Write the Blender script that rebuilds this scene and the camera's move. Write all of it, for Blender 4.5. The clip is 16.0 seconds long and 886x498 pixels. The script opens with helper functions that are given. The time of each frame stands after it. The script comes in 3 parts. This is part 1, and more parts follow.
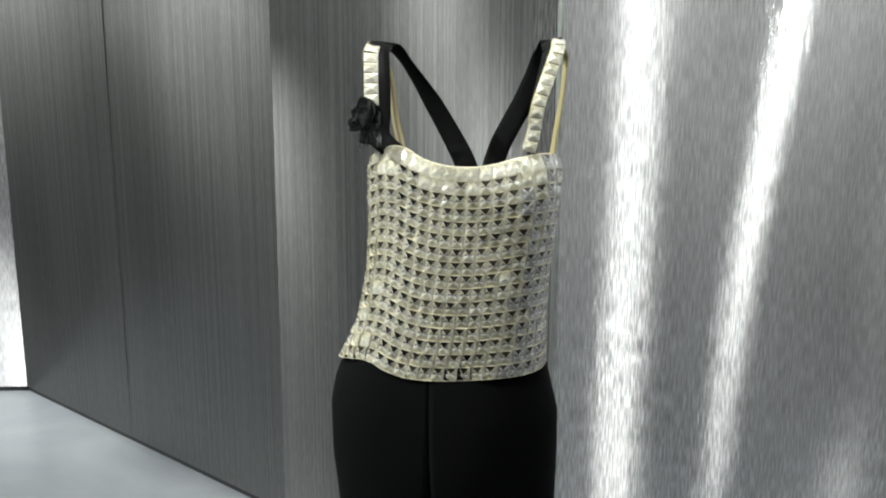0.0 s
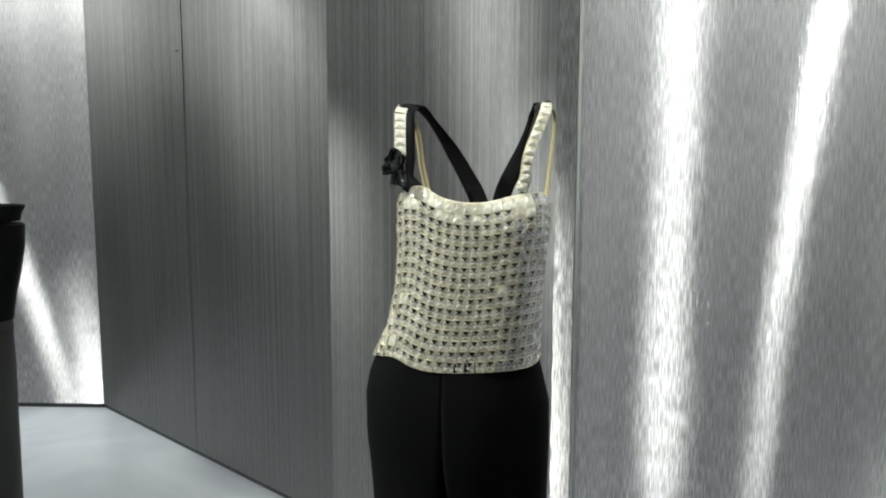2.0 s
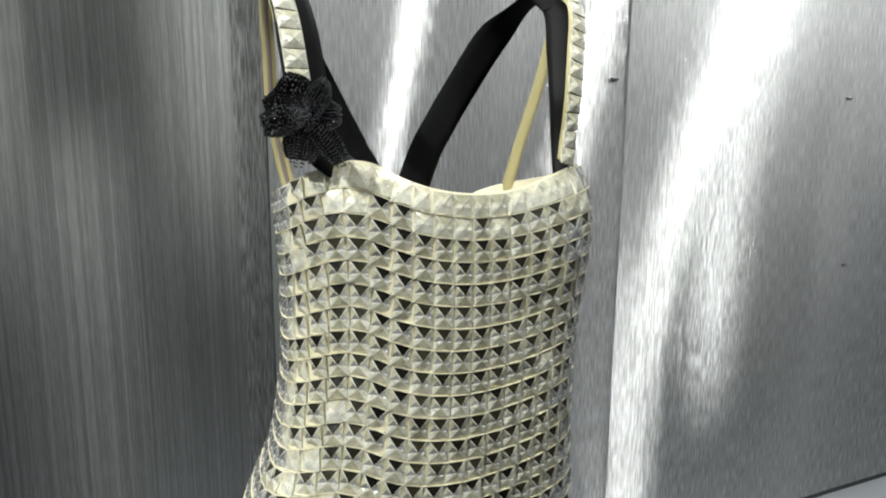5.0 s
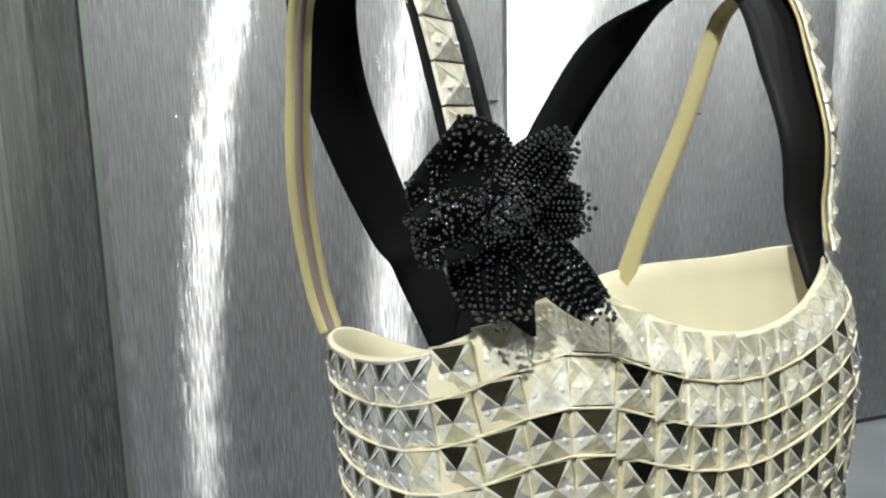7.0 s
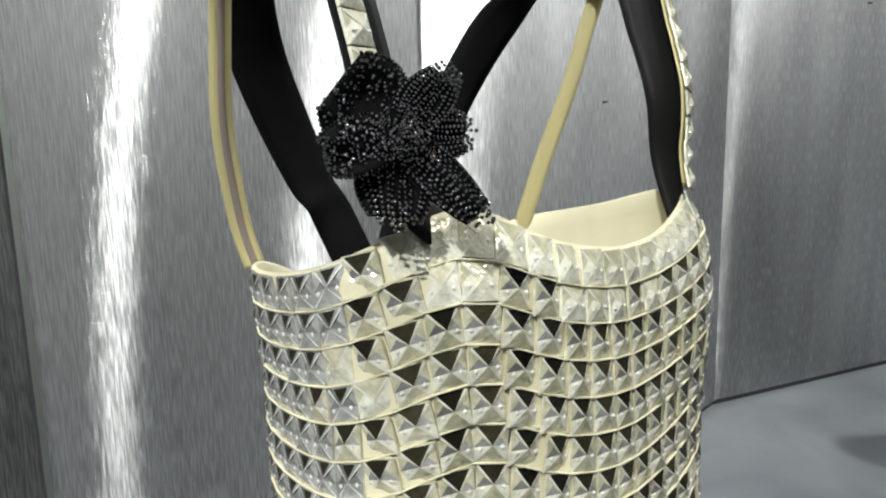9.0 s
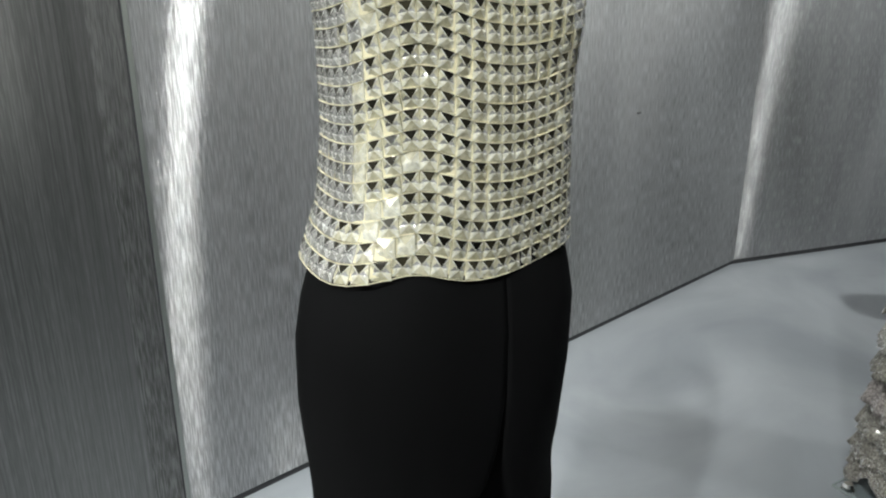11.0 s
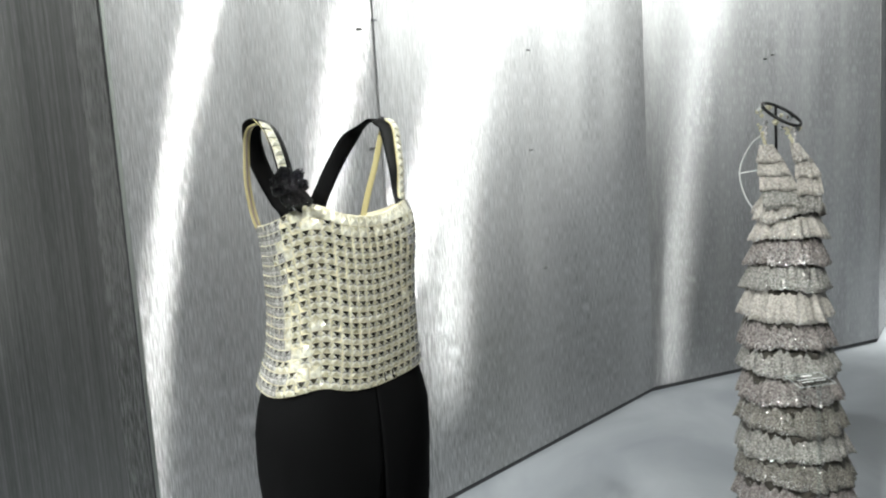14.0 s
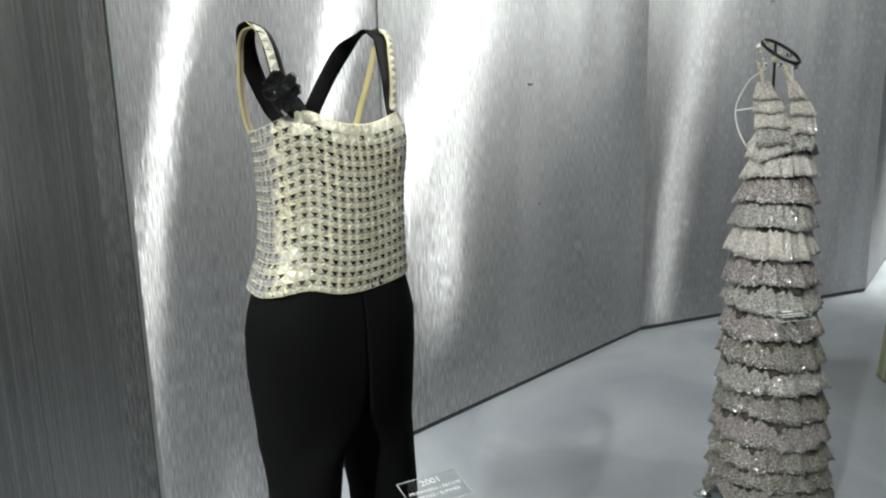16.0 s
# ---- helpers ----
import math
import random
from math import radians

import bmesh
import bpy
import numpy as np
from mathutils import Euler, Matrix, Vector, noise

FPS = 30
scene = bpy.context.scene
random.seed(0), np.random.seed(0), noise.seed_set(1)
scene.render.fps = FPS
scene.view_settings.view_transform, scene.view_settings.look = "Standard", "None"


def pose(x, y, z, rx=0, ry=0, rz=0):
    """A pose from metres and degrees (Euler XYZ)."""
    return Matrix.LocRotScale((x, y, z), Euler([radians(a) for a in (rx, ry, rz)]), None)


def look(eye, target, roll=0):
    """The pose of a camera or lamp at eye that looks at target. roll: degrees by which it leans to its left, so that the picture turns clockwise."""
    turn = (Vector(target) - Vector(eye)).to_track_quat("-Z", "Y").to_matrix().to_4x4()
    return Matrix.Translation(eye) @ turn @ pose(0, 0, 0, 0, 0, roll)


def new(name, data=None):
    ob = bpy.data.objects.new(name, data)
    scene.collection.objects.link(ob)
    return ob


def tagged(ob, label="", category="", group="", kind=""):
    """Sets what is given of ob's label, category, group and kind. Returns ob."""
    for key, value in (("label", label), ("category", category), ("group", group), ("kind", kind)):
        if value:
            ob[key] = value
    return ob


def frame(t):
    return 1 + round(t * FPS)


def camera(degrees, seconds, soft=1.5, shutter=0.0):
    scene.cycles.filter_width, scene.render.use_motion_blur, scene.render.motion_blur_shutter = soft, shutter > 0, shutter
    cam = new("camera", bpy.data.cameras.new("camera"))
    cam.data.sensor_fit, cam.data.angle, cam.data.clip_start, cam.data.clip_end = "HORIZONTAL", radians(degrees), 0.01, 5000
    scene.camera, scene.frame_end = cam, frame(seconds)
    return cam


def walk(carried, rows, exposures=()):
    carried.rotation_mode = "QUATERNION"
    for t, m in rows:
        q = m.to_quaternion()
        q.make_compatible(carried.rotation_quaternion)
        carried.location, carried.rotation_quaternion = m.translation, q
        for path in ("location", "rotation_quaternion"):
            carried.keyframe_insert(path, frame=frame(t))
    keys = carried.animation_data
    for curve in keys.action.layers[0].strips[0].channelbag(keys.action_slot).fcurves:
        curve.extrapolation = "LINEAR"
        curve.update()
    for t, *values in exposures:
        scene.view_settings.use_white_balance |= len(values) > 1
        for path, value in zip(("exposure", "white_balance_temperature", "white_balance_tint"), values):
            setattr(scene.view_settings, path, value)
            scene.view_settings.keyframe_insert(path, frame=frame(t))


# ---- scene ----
cam = camera(61.3, 16.0, soft=2.1)
# seconds, place in metres, turn, pitch and roll in degrees
ROWS = [
    (0, 0.0125, 0.0017, 1.6160, -0.14, -9.52, -0.16),
    (0.5, -0.0238, -0.0980, 1.6324, -3.24, -6.78, 0.82),
    (1, 0.0143, -0.1752, 1.6376, -2.78, -6.53, 0.39),
    (1.5, 0.0739, -0.2559, 1.6353, 2.27, -6.60, 0.20),
    (2, 0.0954, -0.2842, 1.6276, 4.20, -6.59, -0.09),
    (2.5, 0.0194, -0.1687, 1.6121, 0.15, -6.93, -1.18),
    (3, -0.1264, 0.0162, 1.6033, -13.53, -6.50, -1.83),
    (3.5, -0.1788, 0.1880, 1.5958, -18.82, -8.80, -1.73),
    (6, -0.4265, 0.7864, 1.6589, -43.41, -10.21, 0.27),
    (6.5, -0.3616, 0.9048, 1.6606, -45.76, -9.53, 0.57),
    (7, -0.3167, 0.9814, 1.6541, -50.88, -9.71, 1.37),
    (7.5, -0.2845, 1.0262, 1.6493, -55.68, -10.36, 1.57),
    (8, -0.2641, 1.0518, 1.6452, -57.94, -10.18, 1.85),
    (10.5, -0.5763, 0.6852, 1.5564, -52.79, -15.14, 0.43),
    (11, -0.6345, 0.6481, 1.5250, -52.19, -18.81, 0.10),
    (11.5, -0.8249, 0.5516, 1.5228, -56.02, -20.52, 0.85),
    (12, -0.9155, 0.4518, 1.5157, -61.30, -21.60, 1.29),
    (12.5, -0.9503, 0.3386, 1.5120, -61.64, -20.90, 3.25),
    (13, -0.9886, 0.2287, 1.5903, -57.22, -16.69, 3.73),
    (13.5, -1.0118, 0.1860, 1.6364, -55.75, -11.32, 4.20),
    (14, -1.0234, 0.1675, 1.6558, -55.39, -7.09, 3.64),
    (14.5, -1.0312, 0.1526, 1.6521, -54.58, -6.38, 1.84),
    (15, -1.0341, 0.1403, 1.6454, -54.04, -7.23, 1.35),
    (15.5, -1.0401, 0.1351, 1.6215, -54.56, -8.92, 1.48),
    (16, -1.0467, 0.1311, 1.5987, -55.24, -11.41, 1.67),
]
walk(cam, [(t, pose(x, y, z, 90 + pitch, roll, yaw)) for t, x, y, z, yaw, pitch, roll in ROWS],
     [(0, 0.19), (3.7, 0.12), (6.0, 0.0), (8.0, 0.1), (10.4, -0.12), (11.0, 0.12), (12.0, 0.33), (13.5, 0.40), (14.5, 0.25), (16.0, 0.14)])

# ---- world, lamps ----
world = bpy.data.worlds.new("world")
scene.world = world
world.use_nodes = True
world.node_tree.nodes["Background"].inputs["Color"].default_value = (0.5, 0.53, 0.58, 1)
world.node_tree.nodes["Background"].inputs["Strength"].default_value = 0.02
scene.view_settings.exposure = 0.0

CEILING = 3.9


def spot(eye, target, watts, cone=50, size=0.05, blend=0.6, colour=(0.953, 0.99, 0.953)):
    data = bpy.data.lights.new("spot_lamp", "SPOT")
    data.energy, data.spot_size, data.spot_blend = watts, radians(cone), blend
    data.shadow_soft_size, data.color = size, colour
    lamp = new("spot_lamp", data)
    lamp.matrix_world = look(eye, target)
    return lamp


LAMPS = [
    # place, target, watts, cone
    ((-2.25, 0.70, 3.7), (0.25, 1.20, 0.9), 450, 52),
    ((-2.45, 0.28, 3.7), (0.33, 2.42, 0.5), 170, 24),
    ((0.46, -0.31, 3.6), (0.45, 2.00, 2.2), 145, 62),
    ((1.42, 1.68, 3.55), (1.10, 2.32, 2.0), 115, 64),
    ((2.95, 0.19, 3.7), (1.80, 2.10, 1.9), 150, 60),
    ((3.95, 0.40, 3.6), (2.20, 2.05, 1.5), 140, 52),
    ((5.30, -1.50, 3.6), (2.20, 1.95, 2.4), 210, 38),
    ((5.10, -3.25, 3.7), (4.60, 1.20, 2.2), 100, 44),
    # on the garments
    ((0.02, 0.42, 3.7), (0.05, 1.15, 1.42), 85, 20),
    ((-2.10, -0.10, 3.7), (1.90, 0.63, 1.0), 330, 24, 0.12),
    ((2.25, -0.70, 3.7), (1.90, 0.62, 0.8), 95, 44),
    # two unseen lamps added to brighten the steel walls
    ((3.70, -1.00, 3.7), (4.10, 0.85, 2.6), 380, 84),
    ((-1.75, -0.60, 3.7), (0.00, 2.55, 3.3), 110, 30),
    # the far bays: unseen lamps added to brighten their walls and floor
    ((-2.95, 3.05, 3.7), (-3.10, 4.30, 2.3), 330, 96),
    ((-3.60, 3.75, 3.7), (-1.60, 3.60, 2.5), 36, 60),
    ((-4.70, 3.85, 3.7), (-3.50, 4.28, 1.8), 330, 76),
    ((-4.80, 1.20, 3.7), (-2.10, 2.20, 0.0), 620, 62),
    ((-6.30, 4.02, 3.7), (-2.20, 4.10, 2.8), 230, 50, 1.2),
    ((-6.40, 1.20, 3.7), (-0.60, 2.85, 2.9), 45, 36),
    ((-5.80, -2.00, 3.7), (-0.20, 2.50, 3.0), 180, 34),
    ((-4.00, -4.00, 3.7), (0.00, 2.45, 3.0), 180, 30),
    ((7.80, -0.60, 3.7), (7.80, -0.30, 0.0), 1900, 84),
]
for lamp in LAMPS:
    spot(*lamp)


# ---- materials ----
def material(name, colour, rough=0.5, metal=0.0, **more):
    m = bpy.data.materials.new(name)
    m.use_nodes = True
    b = m.node_tree.nodes["Principled BSDF"]
    b.inputs["Base Color"].default_value = (*colour, 1)
    b.inputs["Roughness"].default_value = rough
    b.inputs["Metallic"].default_value = metal
    for key, value in more.items():
        b.inputs[key.replace("_", " ")].default_value = value
    return m


def add(m, kind, **values):
    n = m.node_tree.nodes.new(kind)
    for key, value in values.items():
        n.inputs[key.replace("_", " ")].default_value = value
    return n


def link(m, a, out, b, into):
    m.node_tree.links.new(a.outputs[out], b.inputs[into])


def coords(m, scale, space="Object"):
    c, g = add(m, "ShaderNodeTexCoord"), add(m, "ShaderNodeMapping", Scale=scale)
    link(m, c, space, g, "Vector")
    return g


def noisy(m, scale, space="Object", size=1.0, detail=3.0, rough=0.5):
    g = coords(m, scale, space)
    n = add(m, "ShaderNodeTexNoise", Scale=size, Detail=detail, Roughness=rough)
    link(m, g, "Vector", n, "Vector")
    return n


def ramp(m, source, out, low, high, start=0.35, end=0.65):
    r = add(m, "ShaderNodeValToRGB")
    r.color_ramp.elements[0].position, r.color_ramp.elements[1].position = start, end
    r.color_ramp.elements[0].color, r.color_ramp.elements[1].color = (*low, 1), (*high, 1)
    link(m, source, out, r, "Fac")
    return r


def bump(m, source, out, strength, distance, before=None):
    n = add(m, "ShaderNodeBump", Strength=strength, Distance=distance)
    link(m, source, out, n, "Height")
    if before:
        link(m, before, "Normal", n, "Normal")
    link(m, n, "Normal", m.node_tree.nodes["Principled BSDF"], "Normal")
    return n


def brushed_steel(name, sharp_shape, soft_shape, dark, light, fine, unbroken):
    """Two lobes of gloss, both drawn out up and down by the brushing: a sharp one and a soft one."""
    m = material(name, (0.5, 0.5, 0.5), 0.4, 1.0)
    out = m.node_tree.nodes["Material Output"]
    lines = noisy(m, (fine, fine, 0.3), detail=6, rough=0.75)
    colour = ramp(m, lines, "Fac", dark, light, 0.3, 0.7)
    waves = noisy(m, (2.2, 2.2, 0.45), detail=2)
    w = add(m, "ShaderNodeBump", Strength=0.5, Distance=0.005)
    link(m, waves, "Fac", w, "Height")
    grain = noisy(m, (240, 240, 26), detail=2)
    g = add(m, "ShaderNodeBump", Strength=1.0, Distance=0.0002)
    link(m, grain, "Fac", g, "Height")
    flakes = noisy(m, (42, 42, 8), detail=3, rough=0.6)
    k = add(m, "ShaderNodeBump", Strength=1.0, Distance=0.00026)
    link(m, flakes, "Fac", k, "Height")
    link(m, w, "Normal", k, "Normal")
    link(m, k, "Normal", g, "Normal")
    up = add(m, "ShaderNodeCombineXYZ", X=0.0, Y=0.0, Z=1.0)
    dashes = noisy(m, (260, 260, 16), detail=2)
    def lobe(shape, low, high, relief, spread="GGX"):
        """Gloss that is broken along the brushing: low where the noise is low, high where it is high."""
        n = add(m, "ShaderNodeBsdfAnisotropic", Roughness=shape[0], Anisotropy=shape[1])
        n.distribution = spread
        tint = add(m, "ShaderNodeMixRGB", Fac=1.0)
        tint.blend_type = "MULTIPLY"
        link(m, colour, "Color", tint, "Color1")
        link(m, ramp(m, dashes, "Fac", (low[0],) * 3, (high[0],) * 3, low[1], high[1]), "Color", tint, "Color2")
        link(m, tint, "Color", n, "Color")
        link(m, relief, "Normal", n, "Normal")
        link(m, up, "Vector", n, "Tangent")
        return n
    def blend(a, b, source, out):
        n = add(m, "ShaderNodeMixShader", Fac=0.33)
        if source:
            link(m, source, out, n, 0)
        link(m, *a, n, 1)
        link(m, *b, n, 2)
        return n
    sharp = lobe(sharp_shape, (unbroken, 0.38), (1.0, 0.56), g, "BECKMANN")
    sparks = lobe((sharp_shape[0] * 1.42, sharp_shape[1]), (max(0.0, unbroken - 0.4), 0.50), (1.0, 0.62), g, "BECKMANN")
    soft = lobe(soft_shape, (0.985, 0.3), (1.0, 0.7), w)
    shine = blend((sharp, "BSDF"), (sparks, "BSDF"), None, "")
    patches = noisy(m, (4.0, 4.0, 0.7), detail=4)
    mix = blend((shine, "Shader"), (soft, "BSDF"), ramp(m, patches, "Fac", (0.36,) * 3, (0.54,) * 3), "Color")
    link(m, mix, "Shader", out, "Surface")
    return m


STEEL = brushed_steel("brushed_steel", (0.293, -0.905), (0.56, -0.02), (0.68, 0.67, 0.675), (0.74, 0.75, 0.76), 90, 0.25)
LONG_STEEL = brushed_steel("long_brushed_steel", (0.315, -0.93), (0.50, -0.25), (0.68, 0.67, 0.675), (0.74, 0.75, 0.76), 90, 0.3)
FINE_STEEL = brushed_steel("fine_brushed_steel", (0.25, -0.93), (0.56, -0.02), (0.68, 0.67, 0.675), (0.74, 0.75, 0.76), 90, 0.3)
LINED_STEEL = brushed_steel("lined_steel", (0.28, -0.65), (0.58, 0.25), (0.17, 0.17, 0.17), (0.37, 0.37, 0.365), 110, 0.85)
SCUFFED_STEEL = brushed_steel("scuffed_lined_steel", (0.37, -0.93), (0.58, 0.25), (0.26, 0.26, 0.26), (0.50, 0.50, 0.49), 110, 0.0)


def floor_material():
    m = material("grey_resin", (0.5, 0.52, 0.54), 0.3)
    b = m.node_tree.nodes["Principled BSDF"]
    big = noisy(m, (1.1, 1.1, 1.1), detail=6)
    big.inputs["Distortion"].default_value = 0.9
    link(m, ramp(m, big, "Fac", (0.205, 0.220, 0.240), (0.335, 0.352, 0.374), 0.32, 0.68), "Color", b, "Base Color")
    fine = noisy(m, (3, 3, 3), detail=3)
    link(m, ramp(m, fine, "Fac", (0.30,) * 3, (0.40,) * 3, 0.2, 0.8), "Color", b, "Roughness")
    bump(m, noisy(m, (30, 30, 30), detail=4), "Fac", 0.03, 0.004)
    return m


FLOOR = floor_material()
DARK = material("dark_joint", (0.03, 0.03, 0.033), 0.5)
# unseen outer walls, a grey added for the steel to reflect
UNSEEN_WALL = material("unseen_wall_grey", (0.45, 0.45, 0.46), 0.8)
bump(UNSEEN_WALL, noisy(UNSEEN_WALL, (20, 20, 20), detail=4), "Fac", 0.1, 0.005)
# unseen ceiling; its white is added to brighten the upper walls
BOUNCE_CEILING = material("white_bounce_ceiling", (0.72, 0.72, 0.71), 0.8)
bump(BOUNCE_CEILING, noisy(BOUNCE_CEILING, (15, 15, 15)), "Fac", 0.1, 0.005)
EDGE_STEEL = material("edge_steel", (0.34, 0.36, 0.34), 0.45, 1.0)
CLIP = material("dull_clip_metal", (0.16, 0.16, 0.16), 0.4, 0.8)


def cloth(name, colour, weave=900, rough=0.85, sheen=0.25):
    m = material(name, colour, rough, 0.0, Sheen_Weight=sheen, Specular_IOR_Level=0.5 if sum(colour) > 0.1 else 0.07)
    b = m.node_tree.nodes["Principled BSDF"]
    folds = noisy(m, (9, 9, 3), detail=3)
    link(m, ramp(m, folds, "Fac", tuple(c * 0.85 for c in colour), tuple(min(1, c * 1.15) for c in colour)), "Color", b, "Base Color")
    bump(m, noisy(m, (weave, weave, weave), detail=2), "Fac", 0.25, 0.0006)
    return m


BLACK_CREPE = cloth("black_crepe", (0.006, 0.006, 0.0064), 900, 0.9, 0.0)
BLACK_SATIN = cloth("black_satin", (0.011, 0.011, 0.011), 1200, 0.45, 0.0)
CREAM = cloth("cream_silk_lining", (0.76, 0.70, 0.50), 700, 0.6, 0.1)
CREAM_TAPE = cloth("cream_tape", (0.55, 0.48, 0.24), 700, 0.5, 0.1)
MAUVE = cloth("mauve_grey_ribbon", (0.24, 0.19, 0.17), 700, 0.6, 0.1)
BEAD = material("black_glass_bead", (0.004, 0.004, 0.005), 0.15, 0.0, IOR=1.9, Coat_Weight=0.5)
OLIVE = cloth("olive_green_silk", (0.16, 0.17, 0.09), 500, 0.6, 0.2)
GREY_TWEED = cloth("grey_wool", (0.07, 0.07, 0.065), 300, 0.9, 0.2)


def crystal_material(name, low, high, metal, rough, coat=0.7):
    m = material(name, low, rough, metal, Coat_Weight=coat, Coat_Roughness=0.03, Specular_IOR_Level=0.5 if coat else 0.2)
    b = m.node_tree.nodes["Principled BSDF"]
    info = add(m, "ShaderNodeObjectInfo")
    place = add(m, "ShaderNodeNewGeometry")
    # light and dark mottling that imitates refraction in the colour
    refraction = add(m, "ShaderNodeTexNoise", Scale=150.0, Detail=3.0)
    link(m, place, "Position", refraction, "Vector")
    tint = add(m, "ShaderNodeMixRGB", Fac=1.0)
    tint.blend_type = "MULTIPLY"
    link(m, ramp(m, info, "Random", low, high, 0.0, 1.0), "Color", tint, "Color1")
    link(m, ramp(m, refraction, "Fac", (0.76,) * 3, (1.12, 1.12, 1.16), 0.35, 0.62), "Color", tint, "Color2")
    link(m, tint, "Color", b, "Base Color")
    facets = add(m, "ShaderNodeTexVoronoi", Scale=420.0)
    link(m, place, "Position", facets, "Vector")
    bump(m, facets, "Distance", 0.35, 0.0012)
    return m


CRYSTAL = crystal_material("foiled_crystal", (0.62, 0.58, 0.39), (0.80, 0.755, 0.555), 0.22, 0.14, 0.8)
# cream crystal with the brightness of lit facets put into its colour
BRIGHTENED = crystal_material("brightened_cream_crystal", (0.76, 0.73, 0.56), (0.90, 0.875, 0.73), 0.10, 0.14, 0.8)
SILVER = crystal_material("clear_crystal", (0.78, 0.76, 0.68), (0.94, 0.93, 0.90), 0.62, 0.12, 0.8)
# dark and grey facet colours paint in what clear glass would reflect
PAINTED_DARK = crystal_material("painted_dark_facet", (0.009, 0.008, 0.005), (0.042, 0.037, 0.021), 0.0, 0.3, 0.0)
# darker copy of the painted reflection, for the crease
DEEP = crystal_material("painted_deep_facet", (0.004, 0.004, 0.003), (0.016, 0.015, 0.011), 0.0, 0.25, 0.0)
PAINTED_GREY = crystal_material("painted_grey_facet", (0.30, 0.295, 0.28), (0.58, 0.57, 0.54), 0.6, 0.18, 0.5)
# for the sewing points, and for the glints painted along the ridges
PRONG_GLINT = material("silver_prong_glint", (0.86, 0.85, 0.80), 0.15, 0.15, Coat_Weight=0.6)


def acrylic(name, tint=(0.96, 0.98, 0.975)):
    """Thin clear plastic: light passes straight, the surface shines by its angle."""
    m = material(name, tint, 0.03)
    out = m.node_tree.nodes["Material Output"]
    clear = add(m, "ShaderNodeBsdfTransparent", Color=(*tint, 1))
    gloss = add(m, "ShaderNodeBsdfGlossy", Color=(1, 1, 1, 1), Roughness=0.03)
    facing = add(m, "ShaderNodeLayerWeight", Blend=0.3)
    fresnel = add(m, "ShaderNodeMath")
    fresnel.operation = "MULTIPLY_ADD"
    fresnel.inputs[1].default_value, fresnel.inputs[2].default_value = 0.16, 0.03
    link(m, facing, "Facing", fresnel, 0)
    mix = add(m, "ShaderNodeMixShader")
    link(m, fresnel, "Value", mix, 0)
    link(m, clear, "BSDF", mix, 1)
    link(m, gloss, "BSDF", mix, 2)
    link(m, mix, "Shader", out, "Surface")
    return m


ACRYLIC = acrylic("clear_acrylic")
EDGE = material("acrylic_edge", (0.62, 0.64, 0.64), 0.15)
GLASS_EDGE = material("glass_edge", (0.25, 0.28, 0.28), 0.15)
PRINT = material("white_print", (0.85, 0.85, 0.85), 0.6)
CHROME = material("chrome", (0.8, 0.8, 0.8), 0.12, 1.0)
BLACK_METAL = material("black_metal", (0.02, 0.02, 0.02), 0.3, 0.6)


def sequin_lace(name, low, high):
    m = material(name, low, 0.55, 0.15)
    b = m.node_tree.nodes["Principled BSDF"]
    n = noisy(m, (130, 130, 130), detail=4, rough=0.7)
    link(m, ramp(m, n, "Fac", low, high, 0.4, 0.62), "Color", b, "Base Color")
    v = add(m, "ShaderNodeTexVoronoi", Scale=1.0)
    link(m, coords(m, (170, 170, 170)), "Vector", v, "Vector")
    bump(m, v, "Color", 0.8, 0.003)
    return m


LACES = [
    sequin_lace("champagne_sequin_lace", (0.33, 0.305, 0.27), (0.62, 0.58, 0.53)),
    sequin_lace("mauve_sequin_lace", (0.115, 0.099, 0.094), (0.39, 0.347, 0.333)),
    sequin_lace("silver_sequin_lace", (0.14, 0.136, 0.125), (0.44, 0.42, 0.39)),
    sequin_lace("beige_net_lace", (0.085, 0.078, 0.066), (0.31, 0.29, 0.255)),
]
SEQUIN = material("silver_sequin", (0.95, 0.93, 0.91), 0.26, 0.85, Coat_Weight=0.5)
# dark net whose colour also carries the shade under the hems
NET_SHADE = cloth("dark_olive_net_shade", (0.055, 0.048, 0.038), 400, 0.8, 0.1)


# ---- building helpers ----
def part(name, bm, mat, parent=None, label="", smooth=False):
    me = bpy.data.meshes.new(name)
    bm.normal_update()
    bm.to_mesh(me)
    bm.free()
    me.materials.append(mat)
    if smooth:
        for p in me.polygons:
            p.use_smooth = True
    ob = new(name, me)
    ob.parent = parent
    if label:
        tagged(ob, label)
    return ob


def thing(name, m, label, category, group="", kind=""):
    ob = new(name)
    ob.matrix_world = m
    return tagged(ob, label, category, group, kind)


def block(bm, x0, y0, z0, x1, y1, z1, bevel=0.0):
    made = bmesh.ops.create_cube(bm, size=1.0)["verts"]
    for v in made:
        v.co = Vector((x0 + (v.co.x + 0.5) * (x1 - x0), y0 + (v.co.y + 0.5) * (y1 - y0), z0 + (v.co.z + 0.5) * (z1 - z0)))
    if bevel:
        edges = list({e for v in made for e in v.link_edges})
        bmesh.ops.bevel(bm, geom=edges, offset=bevel, segments=2, affect="EDGES", profile=0.5)
    return made


def rod(bm, a, b, r, sides=10, r2=None):
    a, b = Vector(a), Vector(b)
    d = b - a
    m = Matrix.Translation((a + b) / 2) @ d.to_track_quat("Z", "Y").to_matrix().to_4x4()
    bmesh.ops.create_cone(bm, cap_ends=True, segments=sides, radius1=r, radius2=r if r2 is None else r2, depth=d.length, matrix=m)


def loft(bm, rings, closed=True, caps=False):
    """Skin between rings of points of equal count."""
